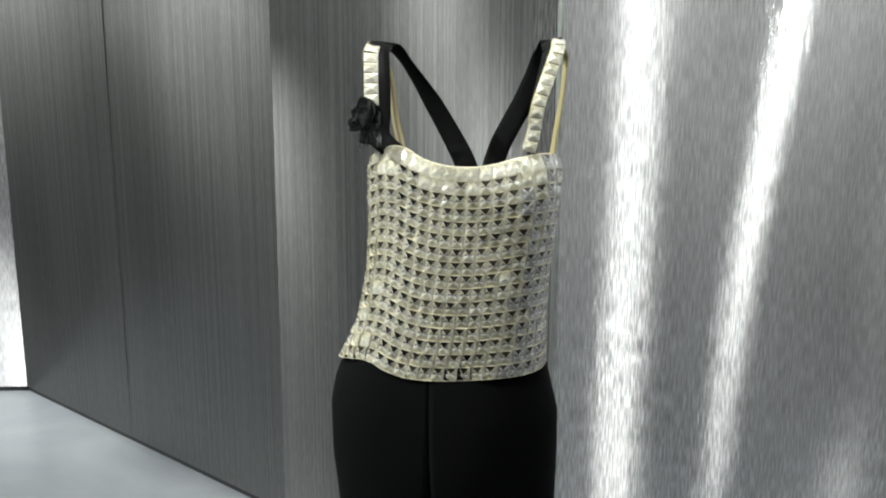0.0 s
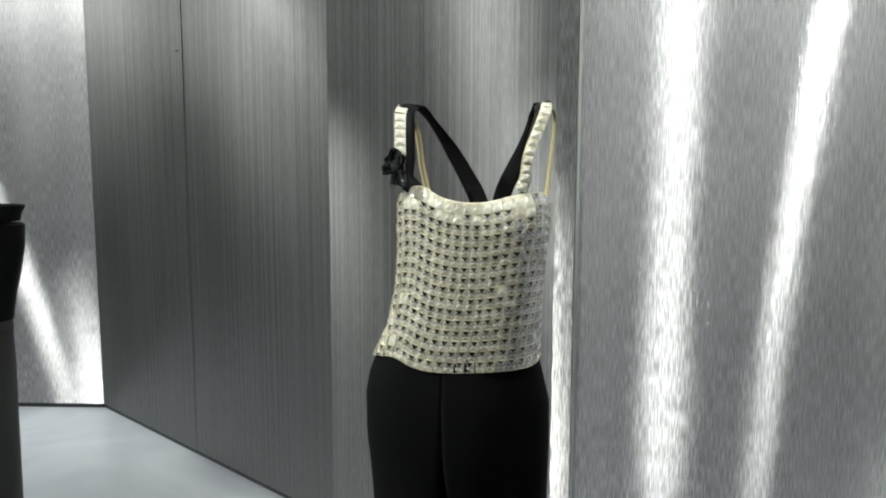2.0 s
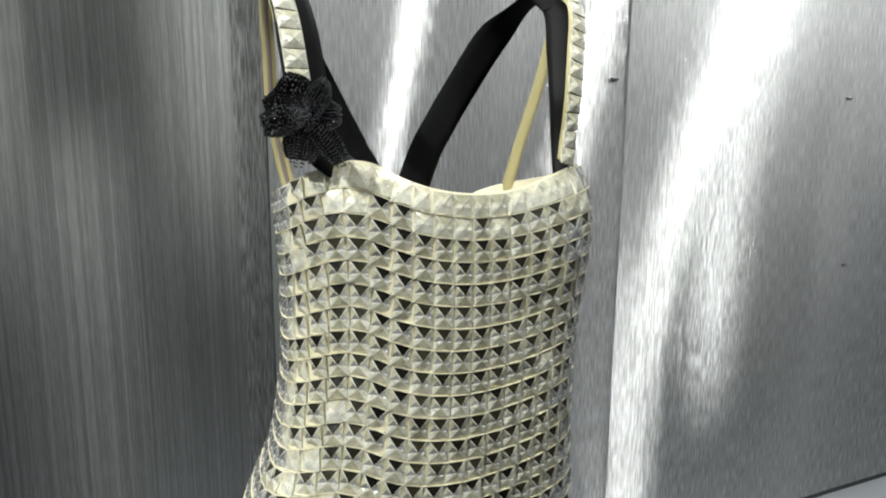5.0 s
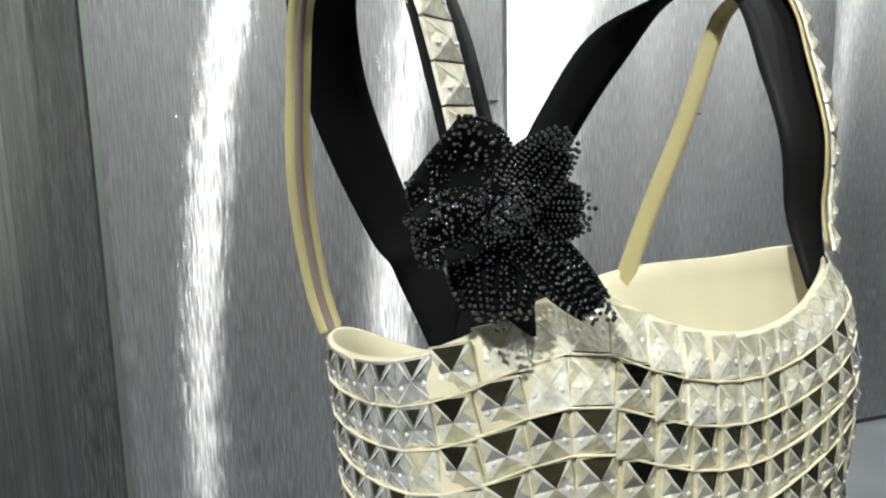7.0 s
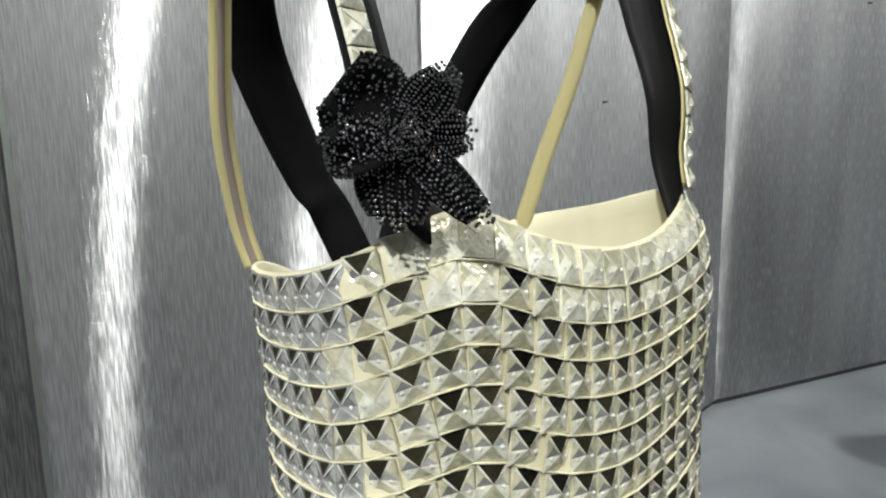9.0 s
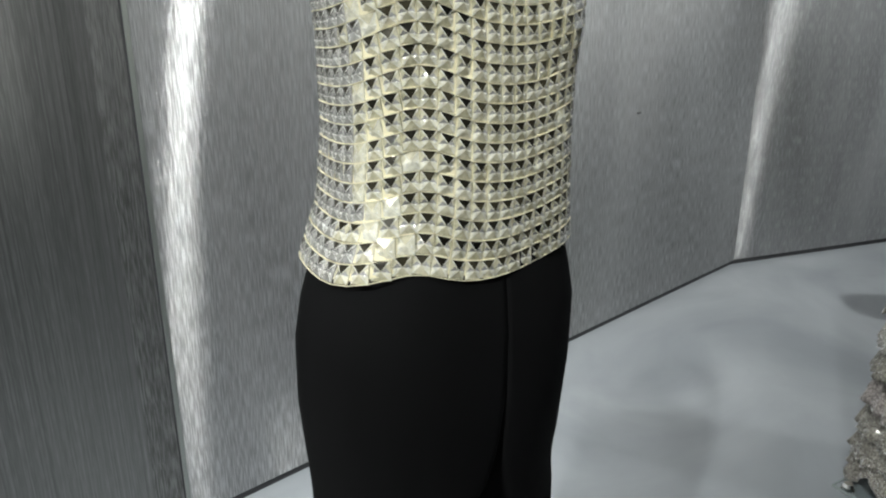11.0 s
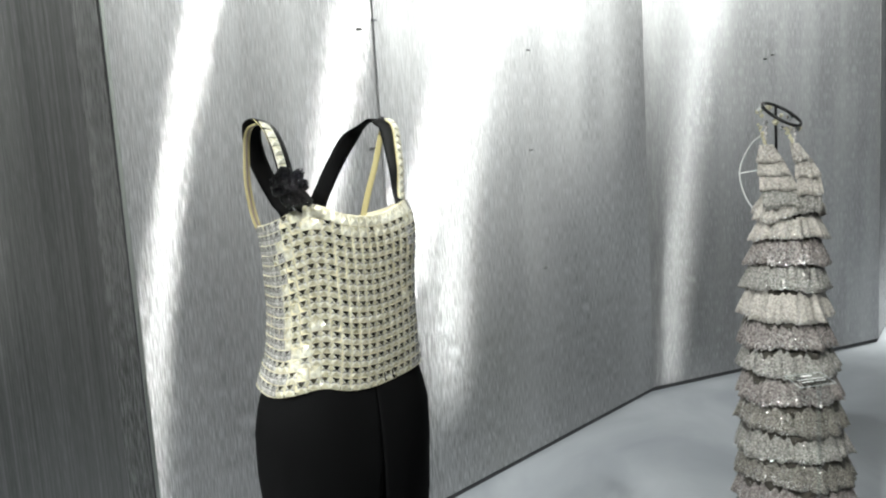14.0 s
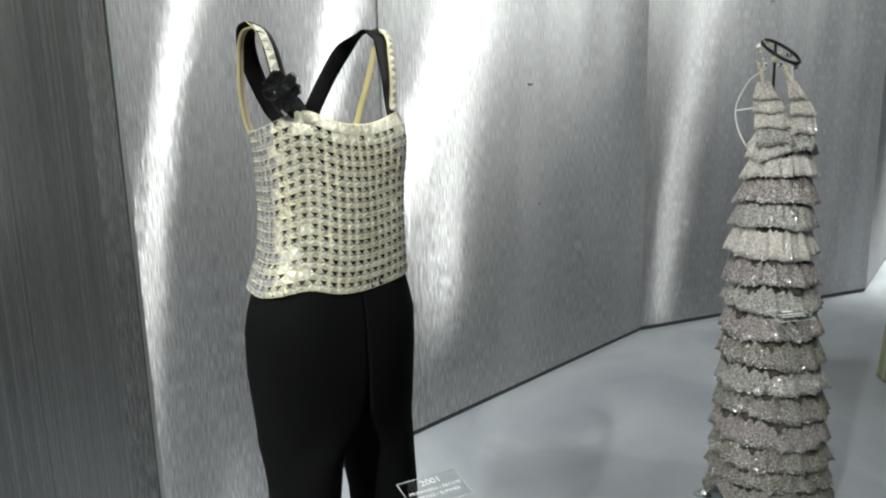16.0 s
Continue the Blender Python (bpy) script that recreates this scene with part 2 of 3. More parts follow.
    rows = [[bm.verts.new(p) for p in ring] for ring in rings]
    n = len(rows[0])
    for lo, hi in zip(rows, rows[1:]):
        for i in range(n if closed else n - 1):
            j = (i + 1) % n
            bm.faces.new((lo[i], lo[j], hi[j], hi[i]))
    if caps:
        bm.faces.new(rows[0][::-1])
        bm.faces.new(rows[-1])
    return rows


def tube(bm, points, r, sides=8):
    points = [Vector(p) for p in points]
    rings = []
    up = Vector((0.3, 0.2, 1)).normalized()
    for i, p in enumerate(points):
        d = (points[min(i + 1, len(points) - 1)] - points[max(i - 1, 0)]).normalized()
        side = d.cross(up)
        side = side.normalized() if side.length > 1e-4 else Vector((1, 0, 0))
        top = side.cross(d)
        rings.append([p + r * (math.cos(2 * math.pi * k / sides) * side + math.sin(2 * math.pi * k / sides) * top) for k in range(sides)])
    loft(bm, rings, True, True)


def smoothed(keys, steps):
    """Points along a smooth curve through the keys."""
    keys = [Vector(k) for k in keys]
    pts = []
    for i in range(len(keys) - 1):
        p0, p1, p2, p3 = keys[max(i - 1, 0)], keys[i], keys[i + 1], keys[min(i + 2, len(keys) - 1)]
        for s in range(steps):
            t = s / steps
            pts.append(0.5 * (2 * p1 + (p2 - p0) * t + (2 * p0 - 5 * p1 + 4 * p2 - p3) * t * t + (3 * p1 - p0 - 3 * p2 + p3) * t ** 3))
    pts.append(keys[-1])
    return pts


# ---- the room ----
def room():
    bm = bmesh.new()
    block(bm, -8, -6, -0.12, 14, 7, 0)
    tagged(part("floor", bm, FLOOR), "smooth pale grey poured resin floor", "floor", kind="structure")
    bm = bmesh.new()
    block(bm, -8, -6, CEILING, 14, 7, CEILING + 0.15)
    tagged(part("ceiling", bm, BOUNCE_CEILING), "unseen ceiling, made white to bounce light onto the walls", "ceiling", kind="structure")
    for name, box in (("wall_south", (-8, -6.2, 0, 14, -6, CEILING)), ("wall_west", (-8.2, -6.2, 0, -8, 7.2, CEILING)),
                      ("wall_east", (14, -6.2, 0, 14.2, 7.2, CEILING)), ("wall_north", (-8, 7, 0, 14, 7.2, CEILING))):
        bm = bmesh.new()
        block(bm, *box)
        tagged(part(name, bm, UNSEEN_WALL), "unseen grey wall, added to close the room and be reflected in the steel", "wall", kind="structure")


room()

FOLDS = [(-6.8, 4.20), (-2.507, 4.363), (-0.627, 2.884), (0.378, 2.404), (3.724, 1.85), (5.556, 0.689), (9.82, 0.58), (12.5, -1.0)]


BENDS = {(4, 1): (-0.0052, 0.13), (5, 0): (0.0036, 0.09)}
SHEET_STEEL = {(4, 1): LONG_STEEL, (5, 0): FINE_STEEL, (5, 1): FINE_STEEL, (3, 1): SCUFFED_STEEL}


def steel_wall(index, p, q, mat, sheets):
    """A run of upright steel sheets, each a touch out of true, on a dark recessed backing."""
    p, q = Vector((*p, 0)), Vector((*q, 0))
    length = (q - p).length
    angle = math.degrees(math.atan2(q.y - p.y, q.x - p.x))
    root = thing("steel_wall_%d" % index, pose(p.x, p.y, 0, 0, 0, angle), "tall brushed stainless steel wall panels with vertical grain", "wall", kind="structure")
    rng = random.Random(40 + index)
    cuts = [length * i / sheets for i in range(sheets + 1)]
    if index == 3:
        cuts.insert(1, length - 0.085)
    for i, (a, b) in enumerate(zip(cuts, cuts[1:])):
        bm = bmesh.new()
        wide = b - a
        steel = SHEET_STEEL.get((index, i), mat)
        if (index, i) in BENDS:
            # a sheet that bends a little towards its first edge
            depth, reach = BENDS[index, i]
            across = [wide * (k / 40) ** 1.6 for k in range(41)]
            rings = [[Vector((x - wide / 2, y, z)) for y, z in ((depth * math.exp(-x / reach), 0.03), (depth * math.exp(-x / reach), CEILING), (0.03, CEILING), (0.03, 0.03))] for x in across]
            loft(bm, rings, True, True)
            bmesh.ops.recalc_face_normals(bm, faces=bm.faces)
            bmesh.ops.split_edges(bm, edges=[e for e in bm.edges if e.calc_face_angle(0) > 0.5])
            ob = part("panel", bm, steel, root, "", True)
        else:
            block(bm, -wide / 2, 0, 0.03, wide / 2, 0.03, CEILING)
            ob = part("panel", bm, steel, root)
        ob.matrix_local = pose((a + b) / 2, 0.0, 0, rng.uniform(-0.08, 0.08), 0, rng.uniform(-0.12, 0.12))
    bm = bmesh.new()
    block(bm, 0, 0.012, 0, length, 0.05, 0.03)
    part("baseboard", bm, DARK, root, "thin black recessed skirting strip")
    bm = bmesh.new()
    block(bm, 0, 0.034, 0.03, length, 0.05, CEILING)
    part("backing", bm, DARK, root, "dark backing behind the sheets")
    return root


SHEETS = (4, 2, 1, 3, 2, 4, 3)
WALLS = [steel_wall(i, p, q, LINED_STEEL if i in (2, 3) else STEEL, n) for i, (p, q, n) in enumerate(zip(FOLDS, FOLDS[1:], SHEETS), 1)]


def fold_post(index, x, y, face):
    """A slim upright angle that covers the end of the lined sheets where the plain ones begin."""
    root = thing("corner_trim_%d" % index, pose(x, y, 0, 0, 0, face), "slim folded steel edge between two wall panels", "trim", kind="structure")
    bm = bmesh.new()
    block(bm, -0.003, -0.010, 0.03, 0.010, 0.016, CEILING, 0.0015)
    part("edge", bm, EDGE_STEEL, root)
    bm = bmesh.new()
    block(bm, -0.008, -0.004, 0.03, -0.003, 0.016, CEILING)
    part("joint", bm, DARK, root, "black joint beside the edge")
    return root


fold_post(1, FOLDS[3][0], FOLDS[3][1], -25.5)


def wall_clip(wall, along, z):
    bm = bmesh.new()
    block(bm, -0.014, -0.008, -0.004, 0.014, 0, 0.004, 0.0015)
    block(bm, -0.004, -0.012, -0.003, 0.004, -0.008, 0.003, 0.001)
    ob = part("panel_clip", bm, CLIP)
    ob.matrix_world = wall.matrix_world @ pose(along, 0, z)
    return tagged(ob, "small dull metal clip fixed to a steel panel", "clip", "clips on the steel panels")


for wall, x, z in ((3, 1.080, 1.708), (3, 1.137, 2.241), (3, 1.051, 2.198), (3, 2.187, 2.175), (3, 2.172, 1.658), (3, 2.249, 1.016), (4, 1.025, 2.177), (4, 1.092, 2.204), (1, 1.146, 2.212)):
    wall_clip(WALLS[wall], x, z)

# ---- the crystal top and trousers ----
BODY = pose(0.048, 1.188, 0.022, 0, 0, -13.0)
LEVEL = (1.17, 1.21, 1.29, 1.37, 1.46, 1.53, 1.56, 1.58)
WIDE = (0.172, 0.166, 0.146, 0.140, 0.144, 0.148, 0.140, 0.134)
MIDDLE = (-0.027, -0.026, -0.008, 0.000, 0.006, 0.006, 0.005, 0.005)
CENTRE = (-0.035, -0.035, -0.030, -0.022, -0.014, -0.008, -0.006, -0.006)
FRONT = (0.108, 0.108, 0.104, 0.102, 0.100, 0.098, 0.084, 0.076)
BACK = (0.115, 0.115, 0.112, 0.108, 0.104, 0.100, 0.098, 0.096)


def torso(th, z, grow=0.0):
    """A point on the body: th 0 at the front's middle, growing to the wearer's left."""
    w, a0 = np.interp(z, LEVEL, WIDE), np.interp(z, LEVEL, MIDDLE)
    d = np.interp(z, LEVEL, FRONT) if math.cos(th) > 0 else np.interp(z, LEVEL, BACK)
    n = float(np.interp(z, (1.30, 1.48), (2.7, 3.6))) if math.sin(th) > 0 and math.cos(th) > 0 else 3.1
    r = (abs(math.sin(th) / w) ** n + abs(math.cos(th) / d) ** n) ** (-1 / n)
    fold = math.exp(-((th + 0.88) / 0.17) ** 2) * 0.055 * min(1, max(0, (1.52 - z) / 0.08))
    swell = 0.02 * math.cos(5 * th + 0.6)
    bust = 0.008 * math.exp(-((th - 0.8) / 0.5) ** 2) * math.exp(-((z - 1.49) / 0.045) ** 2)
    r = r * (1 - fold + swell) + bust + grow
    return Vector((a0 + r * math.sin(th), np.interp(z, LEVEL, CENTRE) - r * math.cos(th), z))


COLUMNS, LINES = 46, 16


def even_angles(n):
    ths = [2 * math.pi * i / 720 - math.pi for i in range(721)]
    pts = [torso(t, 1.40) for t in ths]
    run = [0.0]
    for p, q in zip(pts, pts[1:]):
        run.append(run[-1] + (q - p).length)
    return [float(np.interp(run[-1] * i / n, run, ths)) for i in range(n + 1)]


ANGLES = even_angles(COLUMNS)


def neckline(th):
    return sum(neck_key(th + d) for d in (-0.14, -0.07, 0, 0.07, 0.14)) / 5


def neck_key(th):
    th = (th + math.pi) % (2 * math.pi) - math.pi
    return float(np.interp(th, (-3.15, -2.8, -2.5, -2.2, -1.6, -1.25, -1.05, -0.88, -0.70, -0.45, 0.0, 0.45, 0.75, 0.95, 1.1, 1.3, 1.6, 2.2, 2.5, 2.8, 3.15),
                           (1.477, 1.482, 1.500, 1.521, 1.527, 1.540, 1.557, 1.566, 1.553, 1.540, 1.531, 1.532, 1.542, 1.550, 1.553, 1.549, 1.535, 1.518, 1.500, 1.482, 1.477)))


def hemline(th):
    return 1.228 + 0.010 * math.exp(-((th + 0.88) / 0.3) ** 2) - 0.006 * math.cos(2 * th) - 0.008 * math.exp(-((th + 1.5) / 0.4) ** 2)


def shell_point(i, k, grow=0.0):
    th = ANGLES[i % COLUMNS]
    z = hemline(th) + (neckline(th) - hemline(th)) * k / LINES
    return torso(th, z, grow)


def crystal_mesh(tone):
    """A low square pyramid, the reflections of clear glass put into its facet colours. tone: "dark" has a dark wedge in
    its upper facet,
    "pale" has none, "deep" has a larger, darker one, "clear" breaks up into light and dark facets."""
    bm = bmesh.new()
    body, painted_dark, prong_glint, silver, grey, brightened, deep = range(7)
    base = {"dark": body, "deep": body, "pale": brightened, "clear": silver}[tone]
    square = ((-1, -1), (1, -1), (1, 1), (-1, 1))
    def face(verts, index):
        bm.faces.new(verts).material_index = index
    edge, rise = 0.475, 0.34
    low = [bm.verts.new((x * 0.49, y * 0.49, 0)) for x, y in square]
    mid = [bm.verts.new((x * edge, y * edge, rise)) for x, y in square]
    top = bm.verts.new((0, -0.02, 1))
    def up(x, y):
        """On the upper facet."""
        return bm.verts.new((x, y, rise + (1 - rise) * (edge - y) / (edge + 0.02)))
    for i in range(4):
        j = (i + 1) % 4
        face((low[i], low[j], mid[j], mid[i]), base)
    face(low[::-1], base)
    face((mid[0], mid[1], top), base)
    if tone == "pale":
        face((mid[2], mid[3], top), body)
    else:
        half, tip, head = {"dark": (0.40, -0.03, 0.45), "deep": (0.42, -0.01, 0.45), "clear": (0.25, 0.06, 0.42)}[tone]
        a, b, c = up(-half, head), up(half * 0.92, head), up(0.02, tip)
        face((b, a, c), deep if tone == "deep" else painted_dark)
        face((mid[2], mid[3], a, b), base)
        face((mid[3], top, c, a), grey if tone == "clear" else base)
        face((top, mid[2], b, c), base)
    # side facets, each broken once by an inner edge
    for s, far, near in ((1, mid[2], mid[1]), (-1, mid[3], mid[0])):
        e = bm.verts.new((s * edge, -0.10, rise))
        f = bm.verts.new((s * edge * 0.52, 0.16, rise + 0.20))
        for verts, index in (((near, e, top), silver if tone == "clear" else brightened), ((e, far, f), body if tone == "pale" and s < 0 else base), ((e, f, top), grey if tone == "clear" else (silver if s > 0 else grey) if tone != "pale" else base), ((far, top, f), painted_dark if tone in ("clear", "deep") and s > 0 else base)):
            face(verts if s > 0 else verts[::-1], index)
    # edge glints, painted as bright ridges from the corners to the point
    for x, y in square:
        a, across = Vector((x * 0.43, y * 0.43, rise + 0.06)), Vector((-y, x, 0)) * 0.022
        face((bm.verts.new(a + across), top, bm.verts.new(a - across)), prong_glint)
    # two pierced sewing points, seen as bright beads below the middle, and a dark strip that paints the shade along the
    # lower edge
    for x, y in ((-0.30, -0.13), (0.30, -0.10)):
        z = rise + 0.36
        ring = [bm.verts.new((x + 0.075 * c, y + 0.075 * d, z)) for c, d in ((1, 0), (0, 1), (-1, 0), (0, -1))]
        tip = bm.verts.new((x, y, z + 0.17))
        foot = bm.verts.new((x, y, 0.3))
        for i in range(4):
            face((ring[i], ring[(i + 1) % 4], tip), prong_glint)
            face((ring[(i + 1) % 4], ring[i], foot), base)
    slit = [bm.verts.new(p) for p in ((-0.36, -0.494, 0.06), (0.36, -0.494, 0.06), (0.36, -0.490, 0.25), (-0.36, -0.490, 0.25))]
    face(slit, painted_dark)
    bm.normal_update()
    me = bpy.data.meshes.new("crystal")
    bm.to_mesh(me)
    bm.free()
    for mat in STONES:
        me.materials.append(mat)
    return me


STONES = (CRYSTAL, PAINTED_DARK, PRONG_GLINT, SILVER, PAINTED_GREY, BRIGHTENED, DEEP)
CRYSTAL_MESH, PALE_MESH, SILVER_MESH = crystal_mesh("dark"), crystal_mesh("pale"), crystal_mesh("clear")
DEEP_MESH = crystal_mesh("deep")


def cell_frame(p00, p10, p11, p01, depth, jitter):
    c = (p00 + p10 + p11 + p01) / 4
    ex, ey = ((p10 - p00) + (p11 - p01)) / 2, ((p01 - p00) + (p11 - p10)) / 2
    n = ex.cross(ey).normalized()
    n = (n + Vector((random.uniform(-jitter, jitter), random.uniform(-jitter, jitter), random.uniform(-jitter, jitter)))).normalized()
    ex = ex - n * ex.dot(n)
    ey = ey - n * ey.dot(n)
    m = Matrix((ex, ey, n * depth)).transposed().to_4x4()
    m.translation = c
    return m


def strap(name, keys, widths, mat, parent, thick=0.0025, label=""):
    """A ribbon along a curve; each key has a place and the direction across."""
    pts = smoothed([k[0] for k in keys], 8)
    side = smoothed([k[1] for k in keys], 8)
    wide = np.interp(np.linspace(0, 1, len(pts)), np.linspace(0, 1, len(widths)), widths)
    bm = bmesh.new()
    rings = []
    for i, p in enumerate(pts):
        d = (pts[min(i + 1, len(pts) - 1)] - pts[max(i - 1, 0)]).normalized()
        s = (side[i] - d * side[i].dot(d)).normalized()
        n = d.cross(s).normalized()
        w = wide[i] / 2
        rings.append([p - s * w - n * thick * 0.3, p - s * w + n * thick * 0.3, p - s * w * 0.5 + n * thick, p + s * w * 0.5 + n * thick,
                      p + s * w + n * thick * 0.3, p + s * w - n * thick * 0.3, p + s * w * 0.5 - n * thick, p - s * w * 0.5 - n * thick])
    loft(bm, rings, True, True)
    bmesh.ops.recalc_face_normals(bm, faces=bm.faces)
    return part(name, bm, mat, parent, label, smooth=True), pts, side, wide


def crystal_top():
    root = thing("crystal_top", BODY, "sleeveless cream top covered in square crystals with black crossed straps", "top")
    # lining with a thickness, seen inside the neckline
    bm = bmesh.new()
    def ring(k, grow):
        out = []
        for i in range(COLUMNS * 2):
            a = ANGLES[i // 2] if i % 2 == 0 else (ANGLES[i // 2] + ANGLES[i // 2 + 1]) / 2
            z = hemline(a) + (neckline(a) - hemline(a)) * k
            out.append(torso(a, z, grow))
        return out
    steps = [0.014 + 0.986 * i / 24 for i in range(25)]
    rings = [ring(k, 0.0) for k in steps] + [[p + Vector((0, 0, 0.0015)) for p in ring(1, -0.0015)]] + [ring(k, -0.003) for k in reversed(steps)]
    loft(bm, rings)
    bmesh.ops.recalc_face_normals(bm, faces=bm.faces)
    part("lining", bm, CREAM, root, "cream silk lining", smooth=True)
    # piping along rows
    bm = bmesh.new()
    for k in range(0, LINES):
        ring_pts = [shell_point(i, k, 0.0012) for i in range(COLUMNS)]
        rows = [[p + Vector((0, 0, dz)) + (p - Vector((0, 0, p.z))).normalized() * dr for p in ring_pts] for dz, dr in ((-0.0004, 0), (-0.0003, 0.0012), (0.0003, 0.0012), (0.0004, 0))]
        loft(bm, rows)
    bmesh.ops.recalc_face_normals(bm, faces=bm.faces)
    tagged(part("piping", bm, CREAM, root, "fine cream threads between the rows of crystals"), kind="stuff")
    # crystals: those of the front as parts, the rest joined
    rest_v, rest_f, dark = [], [], []
    front = [i for i in range(COLUMNS) if -1.28 < (ANGLES[i] + ANGLES[i + 1]) / 2 < 1.05]
    for i in range(COLUMNS):
        for k in range(LINES):
            m = cell_frame(shell_point(i, k), shell_point(i + 1, k), shell_point(i + 1, k + 1), shell_point(i, k + 1), 0.0036, 0.09)
            th = (ANGLES[i] + ANGLES[i + 1]) / 2
            # the top rows, lit from above, are painted paler
            high = k == LINES - 1 or (k == LINES - 2 and random.random() < (0.8 if abs(th) < 0.35 or -1.0 < th < -0.7 else 0.35))
            pale = -1.15 < th < 1.0 and high or random.random() < 0.01
            side = random.random() < max((-1.2 - th) / 0.3, (th - 0.80) / 0.25)
            # stones in the crease get the darker painted reflection
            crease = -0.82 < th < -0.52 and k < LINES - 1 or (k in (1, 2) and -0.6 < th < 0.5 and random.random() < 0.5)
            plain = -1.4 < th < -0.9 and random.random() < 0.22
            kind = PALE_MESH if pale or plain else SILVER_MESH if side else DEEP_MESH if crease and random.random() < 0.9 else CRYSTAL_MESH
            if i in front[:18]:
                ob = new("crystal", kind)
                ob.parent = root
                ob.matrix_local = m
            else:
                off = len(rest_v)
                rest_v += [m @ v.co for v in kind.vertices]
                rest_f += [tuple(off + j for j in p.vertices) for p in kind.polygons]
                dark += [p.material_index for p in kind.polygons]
    me = bpy.data.meshes.new("crystal_surround")
    me.from_pydata(rest_v, [], rest_f)
    for mat in STONES:
        me.materials.append(mat)
    for p, index in zip(me.polygons, dark):
        p.material_index = index
    ob = new("crystal_surround", me)
    ob.parent = root
    tagged(ob, "square crystals round the sides and back", kind="stuff")
    # straps: the black front one carries crystals along its outer half, runs over the shoulder and on to the middle of the back
    for s in (-1, 1):
        if s < 0:
            front = (tuple(torso(-0.93, 1.544, -0.024)), (-0.116, -0.072, 1.574), (-0.121, -0.063, 1.612), (-0.124, -0.056, 1.643), (-0.127, -0.047, 1.674), (-0.131, -0.032, 1.702), (-0.131, -0.008, 1.717))
            across, widths = Vector((0.92, 0.32, -0.12)), (0.026, 0.038, 0.042, 0.042, 0.040, 0.036)
            back = ((-0.131, -0.026, 1.706), (-0.130, 0.004, 1.719), (-0.124, 0.038, 1.716), (-0.111, 0.071, 1.693), (-0.089, 0.099, 1.653), (-0.065, 0.112, 1.610), (-0.040, 0.117, 1.565), (-0.024, 0.114, 1.536), (0.006, 0.108, 1.468))
            tape = ((-0.139, -0.006, 1.712), (-0.140, 0.018, 1.708), (-0.138, 0.040, 1.690), (-0.134, 0.056, 1.656), (-0.131, 0.067, 1.603), (-0.121, 0.074, 1.548), (-0.114, 0.072, 1.519))
            tape_across, shift, size = Vector((1, -0.12, 0)), -0.0085, 0.0225
        else:
            front = (tuple(torso(0.93, 1.534, -0.014)), (0.119, -0.071, 1.574), (0.121, -0.068, 1.616), (0.129, -0.050, 1.660), (0.136, -0.030, 1.700), (0.134, -0.006, 1.716))
            across, widths = Vector((0.72, -0.62, -0.1)), (0.012, 0.020, 0.027, 0.031, 0.032, 0.032)
            back = ((0.136, -0.026, 1.703), (0.134, 0.000, 1.716), (0.124, 0.030, 1.709), (0.106, 0.067, 1.676), (0.083, 0.086, 1.631), (0.059, 0.092, 1.589), (0.039, 0.097, 1.548), (0.014, 0.104, 1.468))
            tape = ((0.148, -0.014, 1.708), (0.153, 0.004, 1.700), (0.154, 0.014, 1.684), (0.147, 0.030, 1.626), (0.138, 0.048, 1.571), (0.130, 0.064, 1.517), (0.127, 0.070, 1.492))
            tape_across, shift, size = Vector((0.6, -0.8, 0)), 0.0, 0.0195
        keys = [(Vector(p), across) for p in front]
        _, pts, side, wide = strap("front_strap", keys, widths, BLACK_SATIN, root, 0.0022, "black satin strap edged with crystals")
        # one row of large stones along each strap; on the second it runs from the outer edge at the shoulder to the inner edge below
        run = [0.0]
        for p, q in zip(pts, pts[1:]):
            run.append(run[-1] + (q - p).length)
        pitch = 0.0165
        first = 0.080 if s < 0 else 0.022
        slant = lambda d: Vector((-0.006, -0.0135, 0)).lerp(Vector((0.010, -0.012, 0)), min(1.0, d / (0.85 * run[-1])))
        at = lambda d, row: Vector([float(np.interp(d, run, [v[c] for v in row])) for c in range(3)])
        while first + pitch < run[-1] - 0.004:
            p, q = at(first, pts), at(first + pitch, pts)
            d = (q - p).normalized()
            sd = at(first, side)
            sd = (sd - d * sd.dot(d)).normalized()
            nrm = sd.cross(d)
            if nrm.y > 0:
                nrm = -nrm
            outward = sd * shift
            if s > 0:
                outward = slant(first + pitch / 2)
                sd = Vector((0.93, 0.37, 0))
                sd = (sd - d * sd.dot(d)).normalized()
                nrm = sd.cross(d)
                if nrm.y > 0:
                    nrm = -nrm
            m = Matrix((sd * size, nrm.cross(sd) * pitch, nrm * 0.0045)).transposed().to_4x4()
            m.translation = (p + q) / 2 + nrm * 0.0024 + outward
            ob = new("crystal", PALE_MESH)
            ob.parent = root
            ob.matrix_local = m
            first += pitch
        # cream braid under the stones
        band = [(p + (Vector((-0.0078, -0.0032, 0.0)) if s < 0 else slant(d)), sd if s < 0 else Vector((0.93, 0.37, 0.0))) for p, sd, d in zip(pts, side, run)]
        broad = 0.0245 if s < 0 else 0.0205
        strap("stone_band", band[16 if s < 0 else 5::4], (broad, broad), CREAM_TAPE, root, 0.0012, "cream braid under the strap stones")
        lean = Vector((0.8, 0.0, -0.5)) if s < 0 else Vector((0.85, -0.15, -0.4))
        turned = (across, across, Vector((1, 0.3 * s, 0.1 * s)))
        keys = [(Vector(p), turned[i] if i < 3 else lean) for i, p in enumerate(back)]
        strap("back_strap", keys, (0.030, 0.034, 0.036, 0.036, 0.036, 0.036, 0.037, 0.038), BLACK_CREPE, root, 0.002, "broad black crepe strap crossing to the back")
        keys = [(Vector(p), tape_across) for p in tape]
